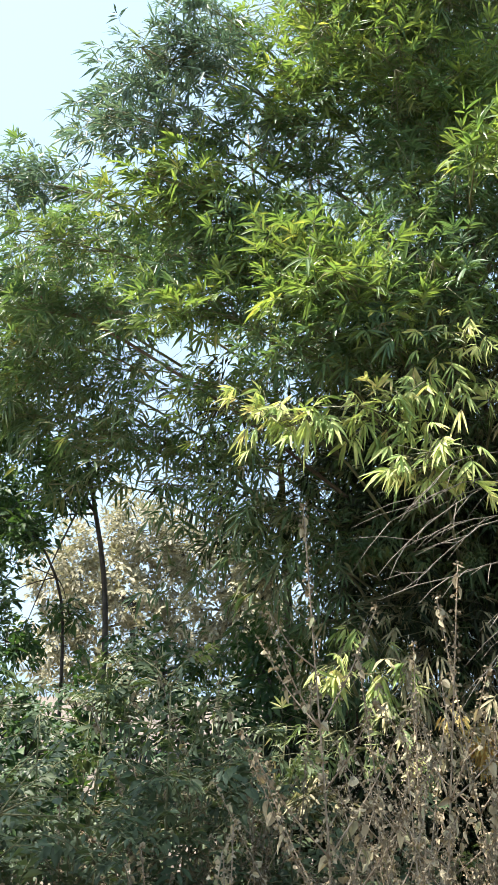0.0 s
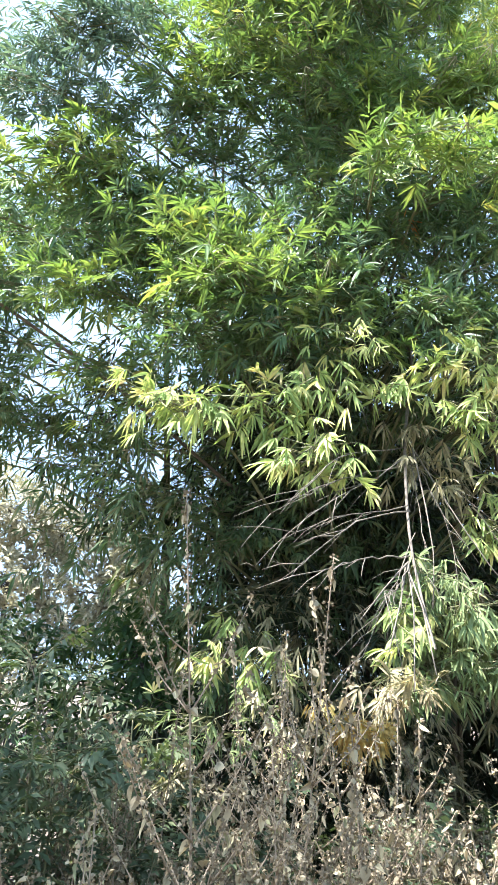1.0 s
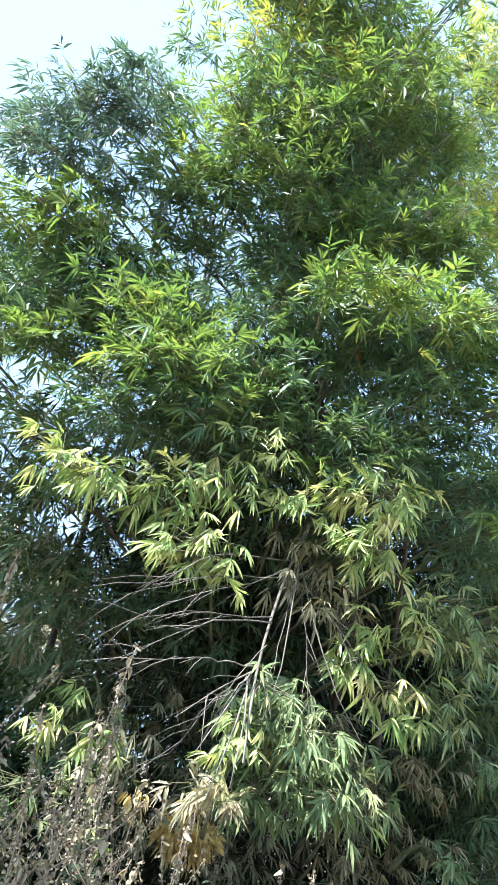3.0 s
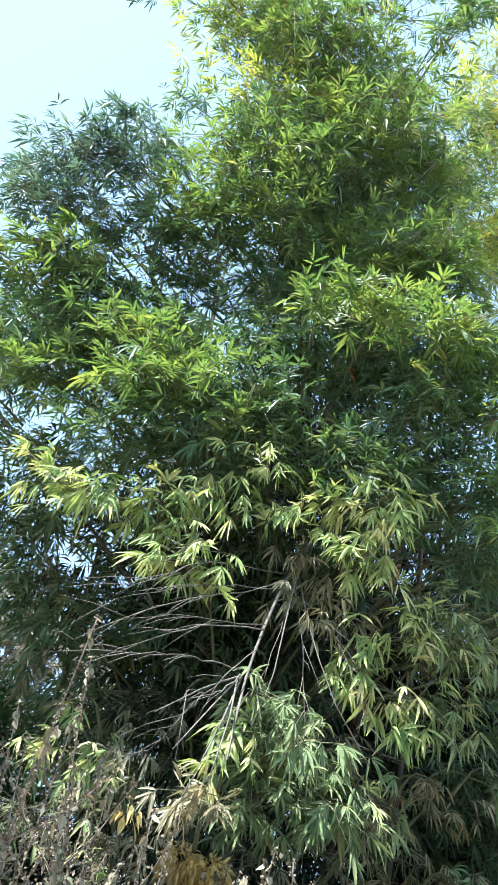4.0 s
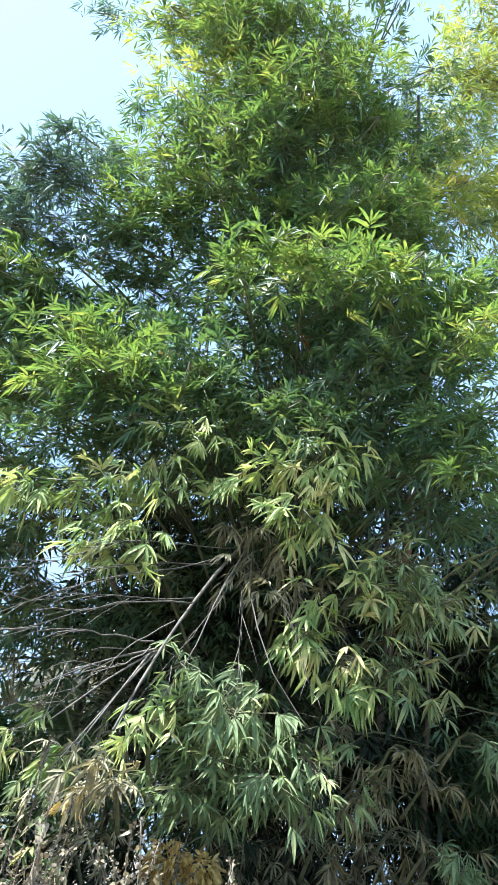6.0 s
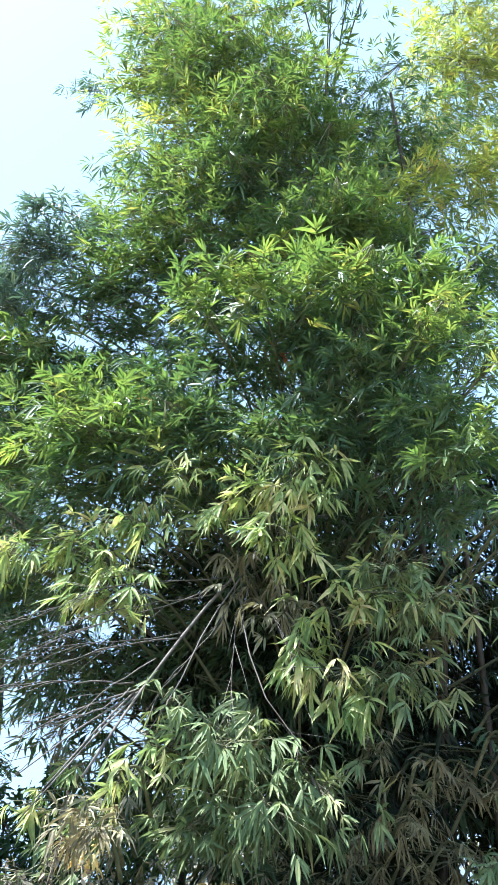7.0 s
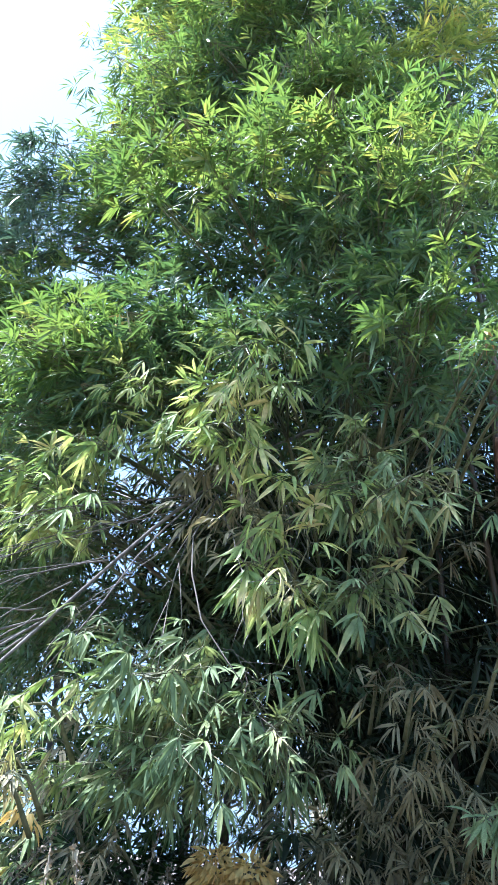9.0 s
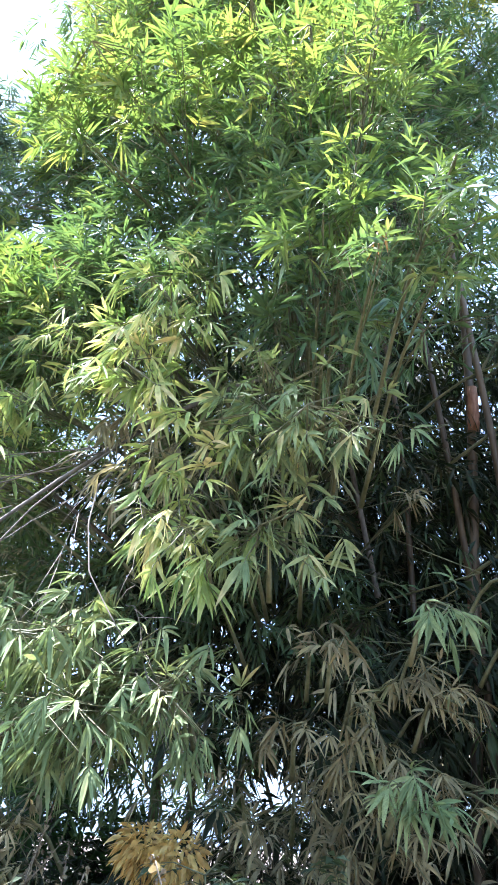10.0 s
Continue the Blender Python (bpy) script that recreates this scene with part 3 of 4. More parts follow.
bough("green", (1.25, 4.40, 6.08), (0.58, 0.29, 0.33), 1.1)
bough("blue", (-0.52, 4.40, 5.71), (0.44, 0.22, 0.26), 1.0)
bough("blue", (-0.49, 4.30, 6.06), (0.27, 0.15, 0.11), 0.6)
bough("green", (2.05, 4.10, 8.25), (0.20, 0.12, 0.12), 0.3, scale=1.6)
bough("green", (1.85, 4.10, 7.80), (0.18, 0.12, 0.12), 0.35, scale=1.6)
bough("green", (2.22, 4.40, 8.75), (0.18, 0.12, 0.10), 0.3, scale=1.6)
bough("blue", (-0.38, 4.15, 6.00), (0.14, 0.10, 0.08), 0.4, scale=1.35)
bough("blue", (-0.64, 4.30, 5.92), (0.14, 0.10, 0.08), 0.4, scale=1.35)
bough("blue", (-0.47, 4.45, 5.82), (0.28, 0.20, 0.18), 1.1)
bough("blue", (-0.80, 4.55, 5.62), (0.30, 0.20, 0.22), 1.1)
bough("blue", (-1.08, 4.70, 5.55), (0.26, 0.20, 0.22), 1.0)
bough("blue", (-0.25, 4.75, 6.25), (0.26, 0.20, 0.30), 1.0)
bough("blue", (-0.57, 4.50, 5.26), (0.56, 0.28, 0.22), 1.0)
bough("green", (0.34, 4.70, 5.04), (0.73, 0.37, 0.30), 1.0)
bough("green", (1.00, 4.40, 5.37), (0.51, 0.25, 0.27), 1.0)
bough("green", (-0.28, 4.50, 4.22), (0.44, 0.22, 0.26), 0.8)
bough("green", (1.05, 4.10, 3.91), (0.32, 0.16, 0.23), 1.1)
bough("green", (1.49, 4.40, 4.43), (0.35, 0.17, 0.21), 1.0)
bough("green", (2.05, 4.20, 4.36), (0.41, 0.20, 0.24), 1.0)
bough("green", (2.60, 3.80, 3.61), (0.24, 0.15, 0.21), 1.1)
bough("green", (1.66, 4.10, 3.74), (0.31, 0.16, 0.14), 1.0)
bough("green", (0.81, 4.20, 3.57), (0.39, 0.19, 0.16), 0.8)
bough("green", (2.13, 4.20, 3.79), (0.28, 0.15, 0.14), 0.8)
bough("blue", (-1.66, 5.00, 5.21), (0.42, 0.21, 0.25), 1.0)
bough("green", (-1.30, 4.70, 4.54), (0.51, 0.25, 0.25), 1.0)
bough("green", (-1.60, 5.00, 4.19), (0.36, 0.18, 0.24), 0.9)
bough("green", (0.10, 4.60, 4.48), (0.38, 0.19, 0.27), 1.0)
bough("green", (2.84, 5.20, 5.73), (0.28, 0.15, 0.28), 0.9)
bough("green", (2.17, 4.00, 4.23), (0.22, 0.15, 0.12), 1.0, scale=0.8)
bough("green", (2.88, 3.50, 2.97), (0.11, 0.15, 0.08), 1.0, scale=0.68)
bough("green", (3.05, 3.60, 2.97), (0.10, 0.15, 0.09), 1.0, scale=0.68)
bough("green", (1.91, 4.15, 4.00), (0.32, 0.16, 0.16), 0.9)
bough("green", (2.34, 4.10, 3.96), (0.32, 0.16, 0.18), 0.9)
bough("green", (2.21, 4.15, 3.41), (0.27, 0.15, 0.13), 0.8)
bough("green", (2.62, 4.10, 3.21), (0.26, 0.15, 0.16), 0.7)
bough("sun", (1.57, 4.20, 6.41), (0.35, 0.18, 0.20), 0.8)
bough("green", (1.22, 4.20, 4.51), (0.34, 0.17, 0.15), 0.8)
bough("green", (0.16, 4.30, 4.30), (0.35, 0.17, 0.15), 0.8)
bough("green", (0.24, 4.20, 3.51), (0.32, 0.16, 0.14), 0.7)
bough("green", (0.78, 4.30, 4.37), (0.35, 0.17, 0.15), 0.8)
bough("green", (0.96, 4.40, 4.93), (0.30, 0.15, 0.23), 0.9)
bough("green", (1.73, 4.30, 4.58), (0.33, 0.17, 0.18), 0.9)
bough("green", (-0.26, 4.50, 4.65), (0.33, 0.17, 0.22), 0.9)
bough("green", (0.17, 4.50, 5.29), (0.35, 0.17, 0.23), 0.9)
bough("green", (0.99, 4.20, 4.00), (0.28, 0.15, 0.17), 0.8)
bough("green", (1.82, 4.00, 3.65), (0.20, 0.15, 0.17), 0.8)
bough("green", (-1.80, 5.20, 4.47), (0.34, 0.17, 0.21), 0.8)
bough("green", (-1.03, 5.00, 4.17), (0.36, 0.18, 0.16), 0.8)
bough("green", (2.03, 4.60, 3.75), (0.34, 0.17, 0.15), 0.8)
bough("green", (2.53, 4.50, 3.79), (0.33, 0.17, 0.15), 0.8)
bough("green", (2.04, 4.50, 4.83), (0.41, 0.20, 0.20), 0.8)
bough("sun", (1.23, 4.50, 6.77), (0.43, 0.21, 0.24), 0.8)
bough("green", (2.43, 3.90, 3.62), (0.20, 0.15, 0.13), 0.7)
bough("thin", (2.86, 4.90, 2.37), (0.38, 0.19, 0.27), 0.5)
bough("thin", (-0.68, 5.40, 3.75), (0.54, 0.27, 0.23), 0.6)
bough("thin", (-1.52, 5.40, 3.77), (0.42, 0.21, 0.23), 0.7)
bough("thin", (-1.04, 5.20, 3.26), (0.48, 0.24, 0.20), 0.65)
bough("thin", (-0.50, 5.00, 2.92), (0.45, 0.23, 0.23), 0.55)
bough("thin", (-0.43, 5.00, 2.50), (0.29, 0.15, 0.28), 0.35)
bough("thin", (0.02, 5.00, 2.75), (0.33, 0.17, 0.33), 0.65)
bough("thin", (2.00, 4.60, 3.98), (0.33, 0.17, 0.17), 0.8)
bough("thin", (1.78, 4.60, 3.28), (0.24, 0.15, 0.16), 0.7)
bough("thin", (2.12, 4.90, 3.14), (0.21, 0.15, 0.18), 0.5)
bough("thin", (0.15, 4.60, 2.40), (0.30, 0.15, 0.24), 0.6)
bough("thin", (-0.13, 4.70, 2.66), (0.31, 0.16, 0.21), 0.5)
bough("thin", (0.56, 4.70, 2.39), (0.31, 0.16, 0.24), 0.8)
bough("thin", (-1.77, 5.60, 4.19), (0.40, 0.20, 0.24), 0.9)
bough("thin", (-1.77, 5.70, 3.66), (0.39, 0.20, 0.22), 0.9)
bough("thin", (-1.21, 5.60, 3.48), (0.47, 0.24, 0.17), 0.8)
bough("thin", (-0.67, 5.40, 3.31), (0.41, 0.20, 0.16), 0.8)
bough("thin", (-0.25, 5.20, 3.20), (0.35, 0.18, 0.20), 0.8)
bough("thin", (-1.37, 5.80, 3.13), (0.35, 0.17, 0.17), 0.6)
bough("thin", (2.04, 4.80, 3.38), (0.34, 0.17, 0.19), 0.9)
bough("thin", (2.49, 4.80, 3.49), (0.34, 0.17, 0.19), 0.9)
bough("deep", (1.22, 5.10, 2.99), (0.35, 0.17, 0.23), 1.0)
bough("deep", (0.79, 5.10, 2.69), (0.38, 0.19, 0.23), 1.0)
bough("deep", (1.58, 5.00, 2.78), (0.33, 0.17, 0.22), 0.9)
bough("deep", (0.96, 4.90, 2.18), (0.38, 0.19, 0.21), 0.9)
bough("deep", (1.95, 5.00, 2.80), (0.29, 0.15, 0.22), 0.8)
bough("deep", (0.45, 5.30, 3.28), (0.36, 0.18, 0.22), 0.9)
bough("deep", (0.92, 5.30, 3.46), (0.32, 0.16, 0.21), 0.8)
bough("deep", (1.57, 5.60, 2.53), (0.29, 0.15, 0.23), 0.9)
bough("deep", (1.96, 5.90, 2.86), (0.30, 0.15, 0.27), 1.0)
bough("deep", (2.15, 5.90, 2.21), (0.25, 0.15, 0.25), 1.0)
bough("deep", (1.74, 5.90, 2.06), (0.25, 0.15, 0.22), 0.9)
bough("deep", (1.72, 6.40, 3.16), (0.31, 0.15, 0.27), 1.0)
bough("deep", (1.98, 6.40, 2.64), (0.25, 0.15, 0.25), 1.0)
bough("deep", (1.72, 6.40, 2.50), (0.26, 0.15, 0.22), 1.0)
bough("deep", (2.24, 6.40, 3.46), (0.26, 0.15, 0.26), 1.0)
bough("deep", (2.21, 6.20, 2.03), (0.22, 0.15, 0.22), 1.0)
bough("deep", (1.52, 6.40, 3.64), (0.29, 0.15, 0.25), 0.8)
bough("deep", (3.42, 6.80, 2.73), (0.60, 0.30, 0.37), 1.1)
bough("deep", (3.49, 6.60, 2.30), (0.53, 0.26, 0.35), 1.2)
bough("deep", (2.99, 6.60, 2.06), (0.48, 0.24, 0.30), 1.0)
bough("pale", (0.18, 3.85, 2.95), (0.25, 0.15, 0.14), 1.2, picked=10)
bough("pale", (0.62, 3.90, 3.01), (0.25, 0.15, 0.14), 1.2, picked=10)
bough("pale", (0.93, 3.95, 3.17), (0.19, 0.15, 0.13), 1.1, picked=10)
bough("pale", (0.90, 3.80, 2.74), (0.22, 0.15, 0.18), 1.3, picked=10)
bough("pale", (1.33, 3.95, 3.16), (0.19, 0.15, 0.07), 1.0, picked=10)
bough("pale", (1.59, 3.90, 3.29), (0.16, 0.15, 0.13), 1.0, picked=10)
bough("pale", (1.84, 3.80, 3.35), (0.19, 0.15, 0.16), 1.2, picked=10)
bough("pale", (1.77, 3.80, 2.99), (0.18, 0.15, 0.14), 1.1, picked=10)
bough("pale", (2.11, 3.85, 2.66), (0.25, 0.15, 0.13), 1.0, picked=10)
bough("pale", (1.86, 3.90, 2.43), (0.15, 0.15, 0.10), 1.0, picked=10)
bough("pale", (2.10, 3.80, 2.30), (0.17, 0.15, 0.14), 1.0, picked=10)
bough("pale", (1.32, 3.70, 1.91), (0.13, 0.15, 0.12), 0.8, picked=10)
bough("pale", (0.50, 4.40, 1.81), (0.21, 0.15, 0.18), 0.2, picked=10)
bough("pale", (0.50, 4.40, 1.98), (0.09, 0.15, 0.06), 0.4, picked=10)
bough("pale", (0.37, 4.30, 1.73), (0.12, 0.15, 0.09), 0.5, picked=10)
bough("pale", (0.75, 4.30, 1.67), (0.14, 0.15, 0.11), 0.5, picked=10)
bough("pale", (0.83, 4.20, 1.29), (0.09, 0.15, 0.07), 0.4, picked=10)
bough("pale", (1.15, 4.00, 3.45), (0.23, 0.15, 0.15), 0.8, scale=0.8, picked=10)
bough("pale", (1.26, 3.40, 1.80), (0.12, 0.15, 0.10), 0.4, picked=10)
bough("hang", (2.46, 3.90, 2.66), (0.31, 0.15, 0.13), 1.0, picked=10)
bough("hang", (2.32, 3.90, 2.29), (0.23, 0.15, 0.16), 0.9, picked=10)
bough("hang", (2.30, 3.90, 2.87), (0.27, 0.15, 0.12), 0.7, picked=10)
bough("hang", (1.51, 3.95, 2.02), (0.21, 0.15, 0.18), 1.2, picked=10, scale=1.12)
bough("hang", (1.72, 3.95, 1.88), (0.26, 0.15, 0.19), 1.1, picked=10, scale=1.12)
bough("hang", (1.97, 3.95, 1.81), (0.22, 0.15, 0.15), 1.0, picked=10)
bough("hang", (1.46, 3.85, 1.66), (0.18, 0.15, 0.17), 1.1, picked=10, scale=1.12)
bough("hang", (0.38, 4.30, 1.38), (0.27, 0.15, 0.16), 0.5, picked=10)
bough("hang", (0.63, 4.30, 1.48), (0.24, 0.15, 0.16), 0.4, picked=10)
bough("hang", (2.68, 4.30, 1.56), (0.09, 0.15, 0.08), 1.2, picked=10)
bough("hang", (2.81, 4.20, 2.11), (0.07, 0.15, 0.07), 0.9, picked=10)
bough("hang", (1.35, 3.60, 2.12), (0.13, 0.15, 0.11), 0.5, picked=10)
bough("hang", (1.62, 3.70, 1.96), (0.17, 0.15, 0.14), 0.8, picked=10, scale=1.12)
bough("hang", (1.78, 3.70, 1.72), (0.20, 0.15, 0.14), 0.8, picked=10, scale=1.12)
bough("dry", (1.46, 4.06, 3.00), (0.13, 0.10, 0.06), 0.7)
bough("dry", (1.54, 4.10, 2.84), (0.19, 0.15, 0.16), 0.6)
bough("dry", (1.76, 4.05, 2.71), (0.17, 0.15, 0.14), 0.8)
bough("dry", (1.15, 3.40, 1.61), (0.14, 0.15, 0.11), 1.0)
bough("dry", (2.91, 5.00, 2.17), (0.38, 0.19, 0.32), 0.2)
bough("dry", (2.51, 4.80, 1.79), (0.35, 0.18, 0.26), 0.2)
bough("dry", (0.79, 4.20, 1.71), (0.23, 0.15, 0.17), 0.3)
bough("dry", (0.25, 4.20, 1.11), (0.26, 0.15, 0.17), 0.5)
bough("dry", (0.97, 4.30, 1.37), (0.18, 0.15, 0.18), 0.7)
bough("dry", (2.29, 4.80, 1.99), (0.15, 0.15, 0.09), 0.6)
bough("dry", (2.15, 4.60, 2.08), (0.12, 0.15, 0.11), 1.0)
bough("dry", (2.09, 5.00, 1.71), (0.22, 0.15, 0.10), 0.5)
bough("dry", (1.51, 5.20, 1.70), (0.23, 0.15, 0.10), 0.4)
bough("dry", (0.13, 5.00, 2.81), (0.30, 0.15, 0.22), 0.4)
bough("dry", (0.12, 5.00, 2.27), (0.29, 0.15, 0.22), 0.4)
bough("dry", (0.71, 4.90, 2.13), (0.32, 0.16, 0.21), 0.5)
bough("dry", (1.12, 4.90, 1.98), (0.28, 0.15, 0.21), 0.4)
bough("wilt", (1.20, 3.30, 1.55), (0.10, 0.15, 0.09), 0.5)


def tuft(kind, centre, radii, count, size, ratio, label, lift=-0.8):
    """A small bunch of dead leaves caught on a twig of the clump."""
    c = np.array(centre)
    d = unit(rng_b.normal(0, 1, (count, 3))) * rng_b.uniform(0.2, 1, count)[:, None] ** 0.4
    way = unit(d + (0, -0.3, lift) + rng_b.normal(0, 0.3, (count, 3)))
    side = unit(np.cross(way, rng_b.normal(0, 1, (count, 3))))
    v, f = blades(c + d * np.array(radii), way, side, rng_b.uniform(*size, count), ratio, rng_b.uniform(0.1, 0.7, count))
    part("dead_foliage", tri_mesh("dead_foliage", v, f), LEAF[kind], clump, label, "stuff")


tuft("dead", (1.55, 4.24, 4.43), (0.05, 0.04, 0.02), 5, (0.08, 0.13), 0.17, "rust-red dead leaves", -0.1)
tuft("dead", (2.88, 3.5, 3.04), (0.02, 0.02, 0.03), 4, (0.05, 0.08), 0.22, "rust-red dead leaves")
tuft("straw", (1.29, 4.8, 1.37), (0.11, 0.1, 0.09), 240, (0.035, 0.08), 0.3, "golden straw-dry curled leaves", -0.3)
tuft("straw", (1.46, 4.82, 1.35), (0.1, 0.1, 0.08), 220, (0.035, 0.08), 0.3, "golden straw-dry curled leaves", -0.3)
tuft("straw", (1.37, 4.84, 1.29), (0.16, 0.08, 0.1), 200, (0.035, 0.07), 0.26, "golden straw-dry curled leaves", -0.5)
tuft("straw", (0.93, 3.9, 1.52), (0.06, 0.06, 0.08), 22, (0.04, 0.065), 0.4, "orange sunlit dry leaves")
tuft("straw", (0.8, 4.2, 4.1), (0.03, 0.03, 0.03), 5, (0.1, 0.15), 0.15, "yellow dead leaves", 0.2)

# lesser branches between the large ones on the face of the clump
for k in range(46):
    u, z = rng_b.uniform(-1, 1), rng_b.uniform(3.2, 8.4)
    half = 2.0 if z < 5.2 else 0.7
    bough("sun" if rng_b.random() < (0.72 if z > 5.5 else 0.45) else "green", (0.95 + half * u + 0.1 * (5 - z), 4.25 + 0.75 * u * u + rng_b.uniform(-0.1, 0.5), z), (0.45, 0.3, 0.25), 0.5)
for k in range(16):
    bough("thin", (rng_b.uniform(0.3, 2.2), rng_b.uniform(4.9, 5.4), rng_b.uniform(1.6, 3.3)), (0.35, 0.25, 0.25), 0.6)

# leaves deep inside the clump, the deep kind with shade in its colour
for k in range(60):
    turn, reach = rng_b.uniform(0, 2 * math.pi), rng_b.uniform(0.1, 1.0) ** 0.5
    z = rng_b.uniform(1.6, 8.6)
    wide = 1.9 if z < 5.5 else 1.0
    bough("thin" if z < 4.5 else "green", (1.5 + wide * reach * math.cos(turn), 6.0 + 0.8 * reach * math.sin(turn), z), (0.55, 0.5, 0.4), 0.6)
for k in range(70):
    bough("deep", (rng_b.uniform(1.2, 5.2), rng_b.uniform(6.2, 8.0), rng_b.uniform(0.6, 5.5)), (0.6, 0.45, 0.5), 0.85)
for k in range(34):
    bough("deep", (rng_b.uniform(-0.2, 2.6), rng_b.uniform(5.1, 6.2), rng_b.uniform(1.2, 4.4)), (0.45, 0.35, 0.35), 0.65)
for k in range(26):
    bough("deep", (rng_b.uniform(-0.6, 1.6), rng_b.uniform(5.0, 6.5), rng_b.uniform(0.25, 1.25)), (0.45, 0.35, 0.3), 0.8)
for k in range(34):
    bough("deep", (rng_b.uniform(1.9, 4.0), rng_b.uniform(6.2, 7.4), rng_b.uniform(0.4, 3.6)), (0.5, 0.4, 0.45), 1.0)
# boughs added beyond the view to block light bounced in from the right
for k in range(10):
    bough("thin" if k % 2 else "green", (rng_b.uniform(3.15, 3.9), rng_b.uniform(4.9, 6.0), rng_b.uniform(0.8, 4.2)), (0.4, 0.35, 0.4), 0.8)
for k in range(7):
    bough("dry", (rng_b.uniform(1.2, 3.0), rng_b.uniform(4.9, 5.7), rng_b.uniform(0.5, 1.9)), (0.4, 0.35, 0.3), 0.6)
for k in range(14):
    bough("green", (rng_b.uniform(-2.4, -0.4), rng_b.uniform(5.1, 6.4), rng_b.uniform(3.9, 5.6)), (0.5, 0.4, 0.35), 0.6)
bough("green", (2.70, 5.50, 5.56), (0.32, 0.25, 0.28), 1.0)

# wilted fans hanging before the dark hollow
for at, wide in (((2.58, 4.7, 2.05), 0.1), ((2.4, 4.8, 1.95), 0.11), ((2.7, 4.6, 1.88), 0.1), ((2.32, 4.8, 1.76), 0.13), ((2.32, 4.7, 1.56), 0.13), ((2.8, 4.6, 1.56), 0.1), ((2.28, 4.7, 1.36), 0.16),
                 ((2.14, 4.8, 2.14), 0.1), ((2.37, 4.6, 1.86), 0.09), ((2.55, 4.6, 1.66), 0.12), ((2.05, 4.7, 1.54), 0.14), ((2.5, 4.6, 1.42), 0.14), ((2.5, 4.8, 2.75), 0.08), ((2.25, 4.3, 1.75), 0.1), ((2.45, 4.2, 2.0), 0.08), ((2.1, 4.2, 1.5), 0.1)):
    bough("wilt", at, (wide, 0.1, wide * 0.8), 0.55, scale=0.85)

# ---- trees behind the clump ----


def tree(name, at, trunk, crowns, mat, count, size, ratio, label, limb=0.04):
    """A tapered trunk with limbs into every clump of the crown, and the crown's leaves in sprays."""
    rng = np.random.default_rng(int(abs(at[0]) * 100 + at[1] * 10))
    thing = group_thing(name, at, label, "bush" if "bush" in name else "tree")
    wood = Tubes()
    line = bend(trunk, 16)
    wood.add(line, np.linspace(limb, limb * 0.45, 16), 8)
    base_all, way_all, side_all, len_all = [], [], [], []
    for cx, cy, cz, rx, rz in crowns:
        c = np.array((cx, cy, cz))
        start = line[int(rng.integers(12, 16))]
        wood.add(bend((start, 0.5 * (start + c) + (0, 0, 0.1), c), 6), np.linspace(limb * 0.3, limb * 0.08, 6), 5)
        n = int(count * rx * rz)
        d = unit(rng.normal(0, 1, (n, 3))) * rng.uniform(0.15, 1.08, n)[:, None] ** 0.5
        d *= 1 + 0.25 * np.sin(7 * d[:, :1] + 3 * d[:, 2:3])
        tips = c + d * (rx, rx, rz)
        aim = unit(d + rng.normal(0, 0.5, (n, 3)) + (0, -0.1, -0.1))
        b, w, s, q = sprays(rng, tips, aim, (6, 10), size[1] * 2.2, size, (25, 65))
        for store, item in zip((base_all, way_all, side_all, len_all), (b, w, s, q)):
            store.append(item)
        for p, q in zip(tips[::4], aim[::4]):
            wood.add((c, 0.5 * (c + p) + (0, 0, 0.02), p), (0.006, 0.004, 0.0015), 3)
    part("trunk", wood.mesh("trunk"), BARK, thing)
    b, w, s, q = (np.concatenate(x) for x in (base_all, way_all, side_all, len_all))
    v, f = blades(b, w, s, q, rng.uniform(0.8, 1.2, len(b)) * ratio, rng.uniform(0, 0.4, len(b)), cut="chip")
    part("crown", tri_mesh("crown", v, f), mat, thing, kind="stuff")


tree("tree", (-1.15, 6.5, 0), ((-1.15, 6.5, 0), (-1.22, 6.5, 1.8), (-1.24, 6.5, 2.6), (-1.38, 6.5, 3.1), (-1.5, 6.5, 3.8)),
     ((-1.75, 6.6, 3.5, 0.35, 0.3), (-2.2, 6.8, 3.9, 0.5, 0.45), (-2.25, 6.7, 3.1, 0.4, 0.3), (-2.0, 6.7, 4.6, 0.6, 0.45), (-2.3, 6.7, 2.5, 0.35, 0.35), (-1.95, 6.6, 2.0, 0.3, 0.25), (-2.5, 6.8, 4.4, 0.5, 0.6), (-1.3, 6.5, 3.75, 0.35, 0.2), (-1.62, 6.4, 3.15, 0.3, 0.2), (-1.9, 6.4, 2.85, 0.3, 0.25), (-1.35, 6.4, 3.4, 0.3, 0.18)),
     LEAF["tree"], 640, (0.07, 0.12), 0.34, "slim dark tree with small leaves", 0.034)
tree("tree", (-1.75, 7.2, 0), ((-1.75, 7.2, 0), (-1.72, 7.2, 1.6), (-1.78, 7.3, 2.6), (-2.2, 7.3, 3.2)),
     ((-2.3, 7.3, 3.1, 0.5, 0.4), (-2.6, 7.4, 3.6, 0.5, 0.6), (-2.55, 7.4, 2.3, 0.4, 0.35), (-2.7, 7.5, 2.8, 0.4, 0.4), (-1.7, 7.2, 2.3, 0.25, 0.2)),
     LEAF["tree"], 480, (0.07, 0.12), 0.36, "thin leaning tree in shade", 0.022)
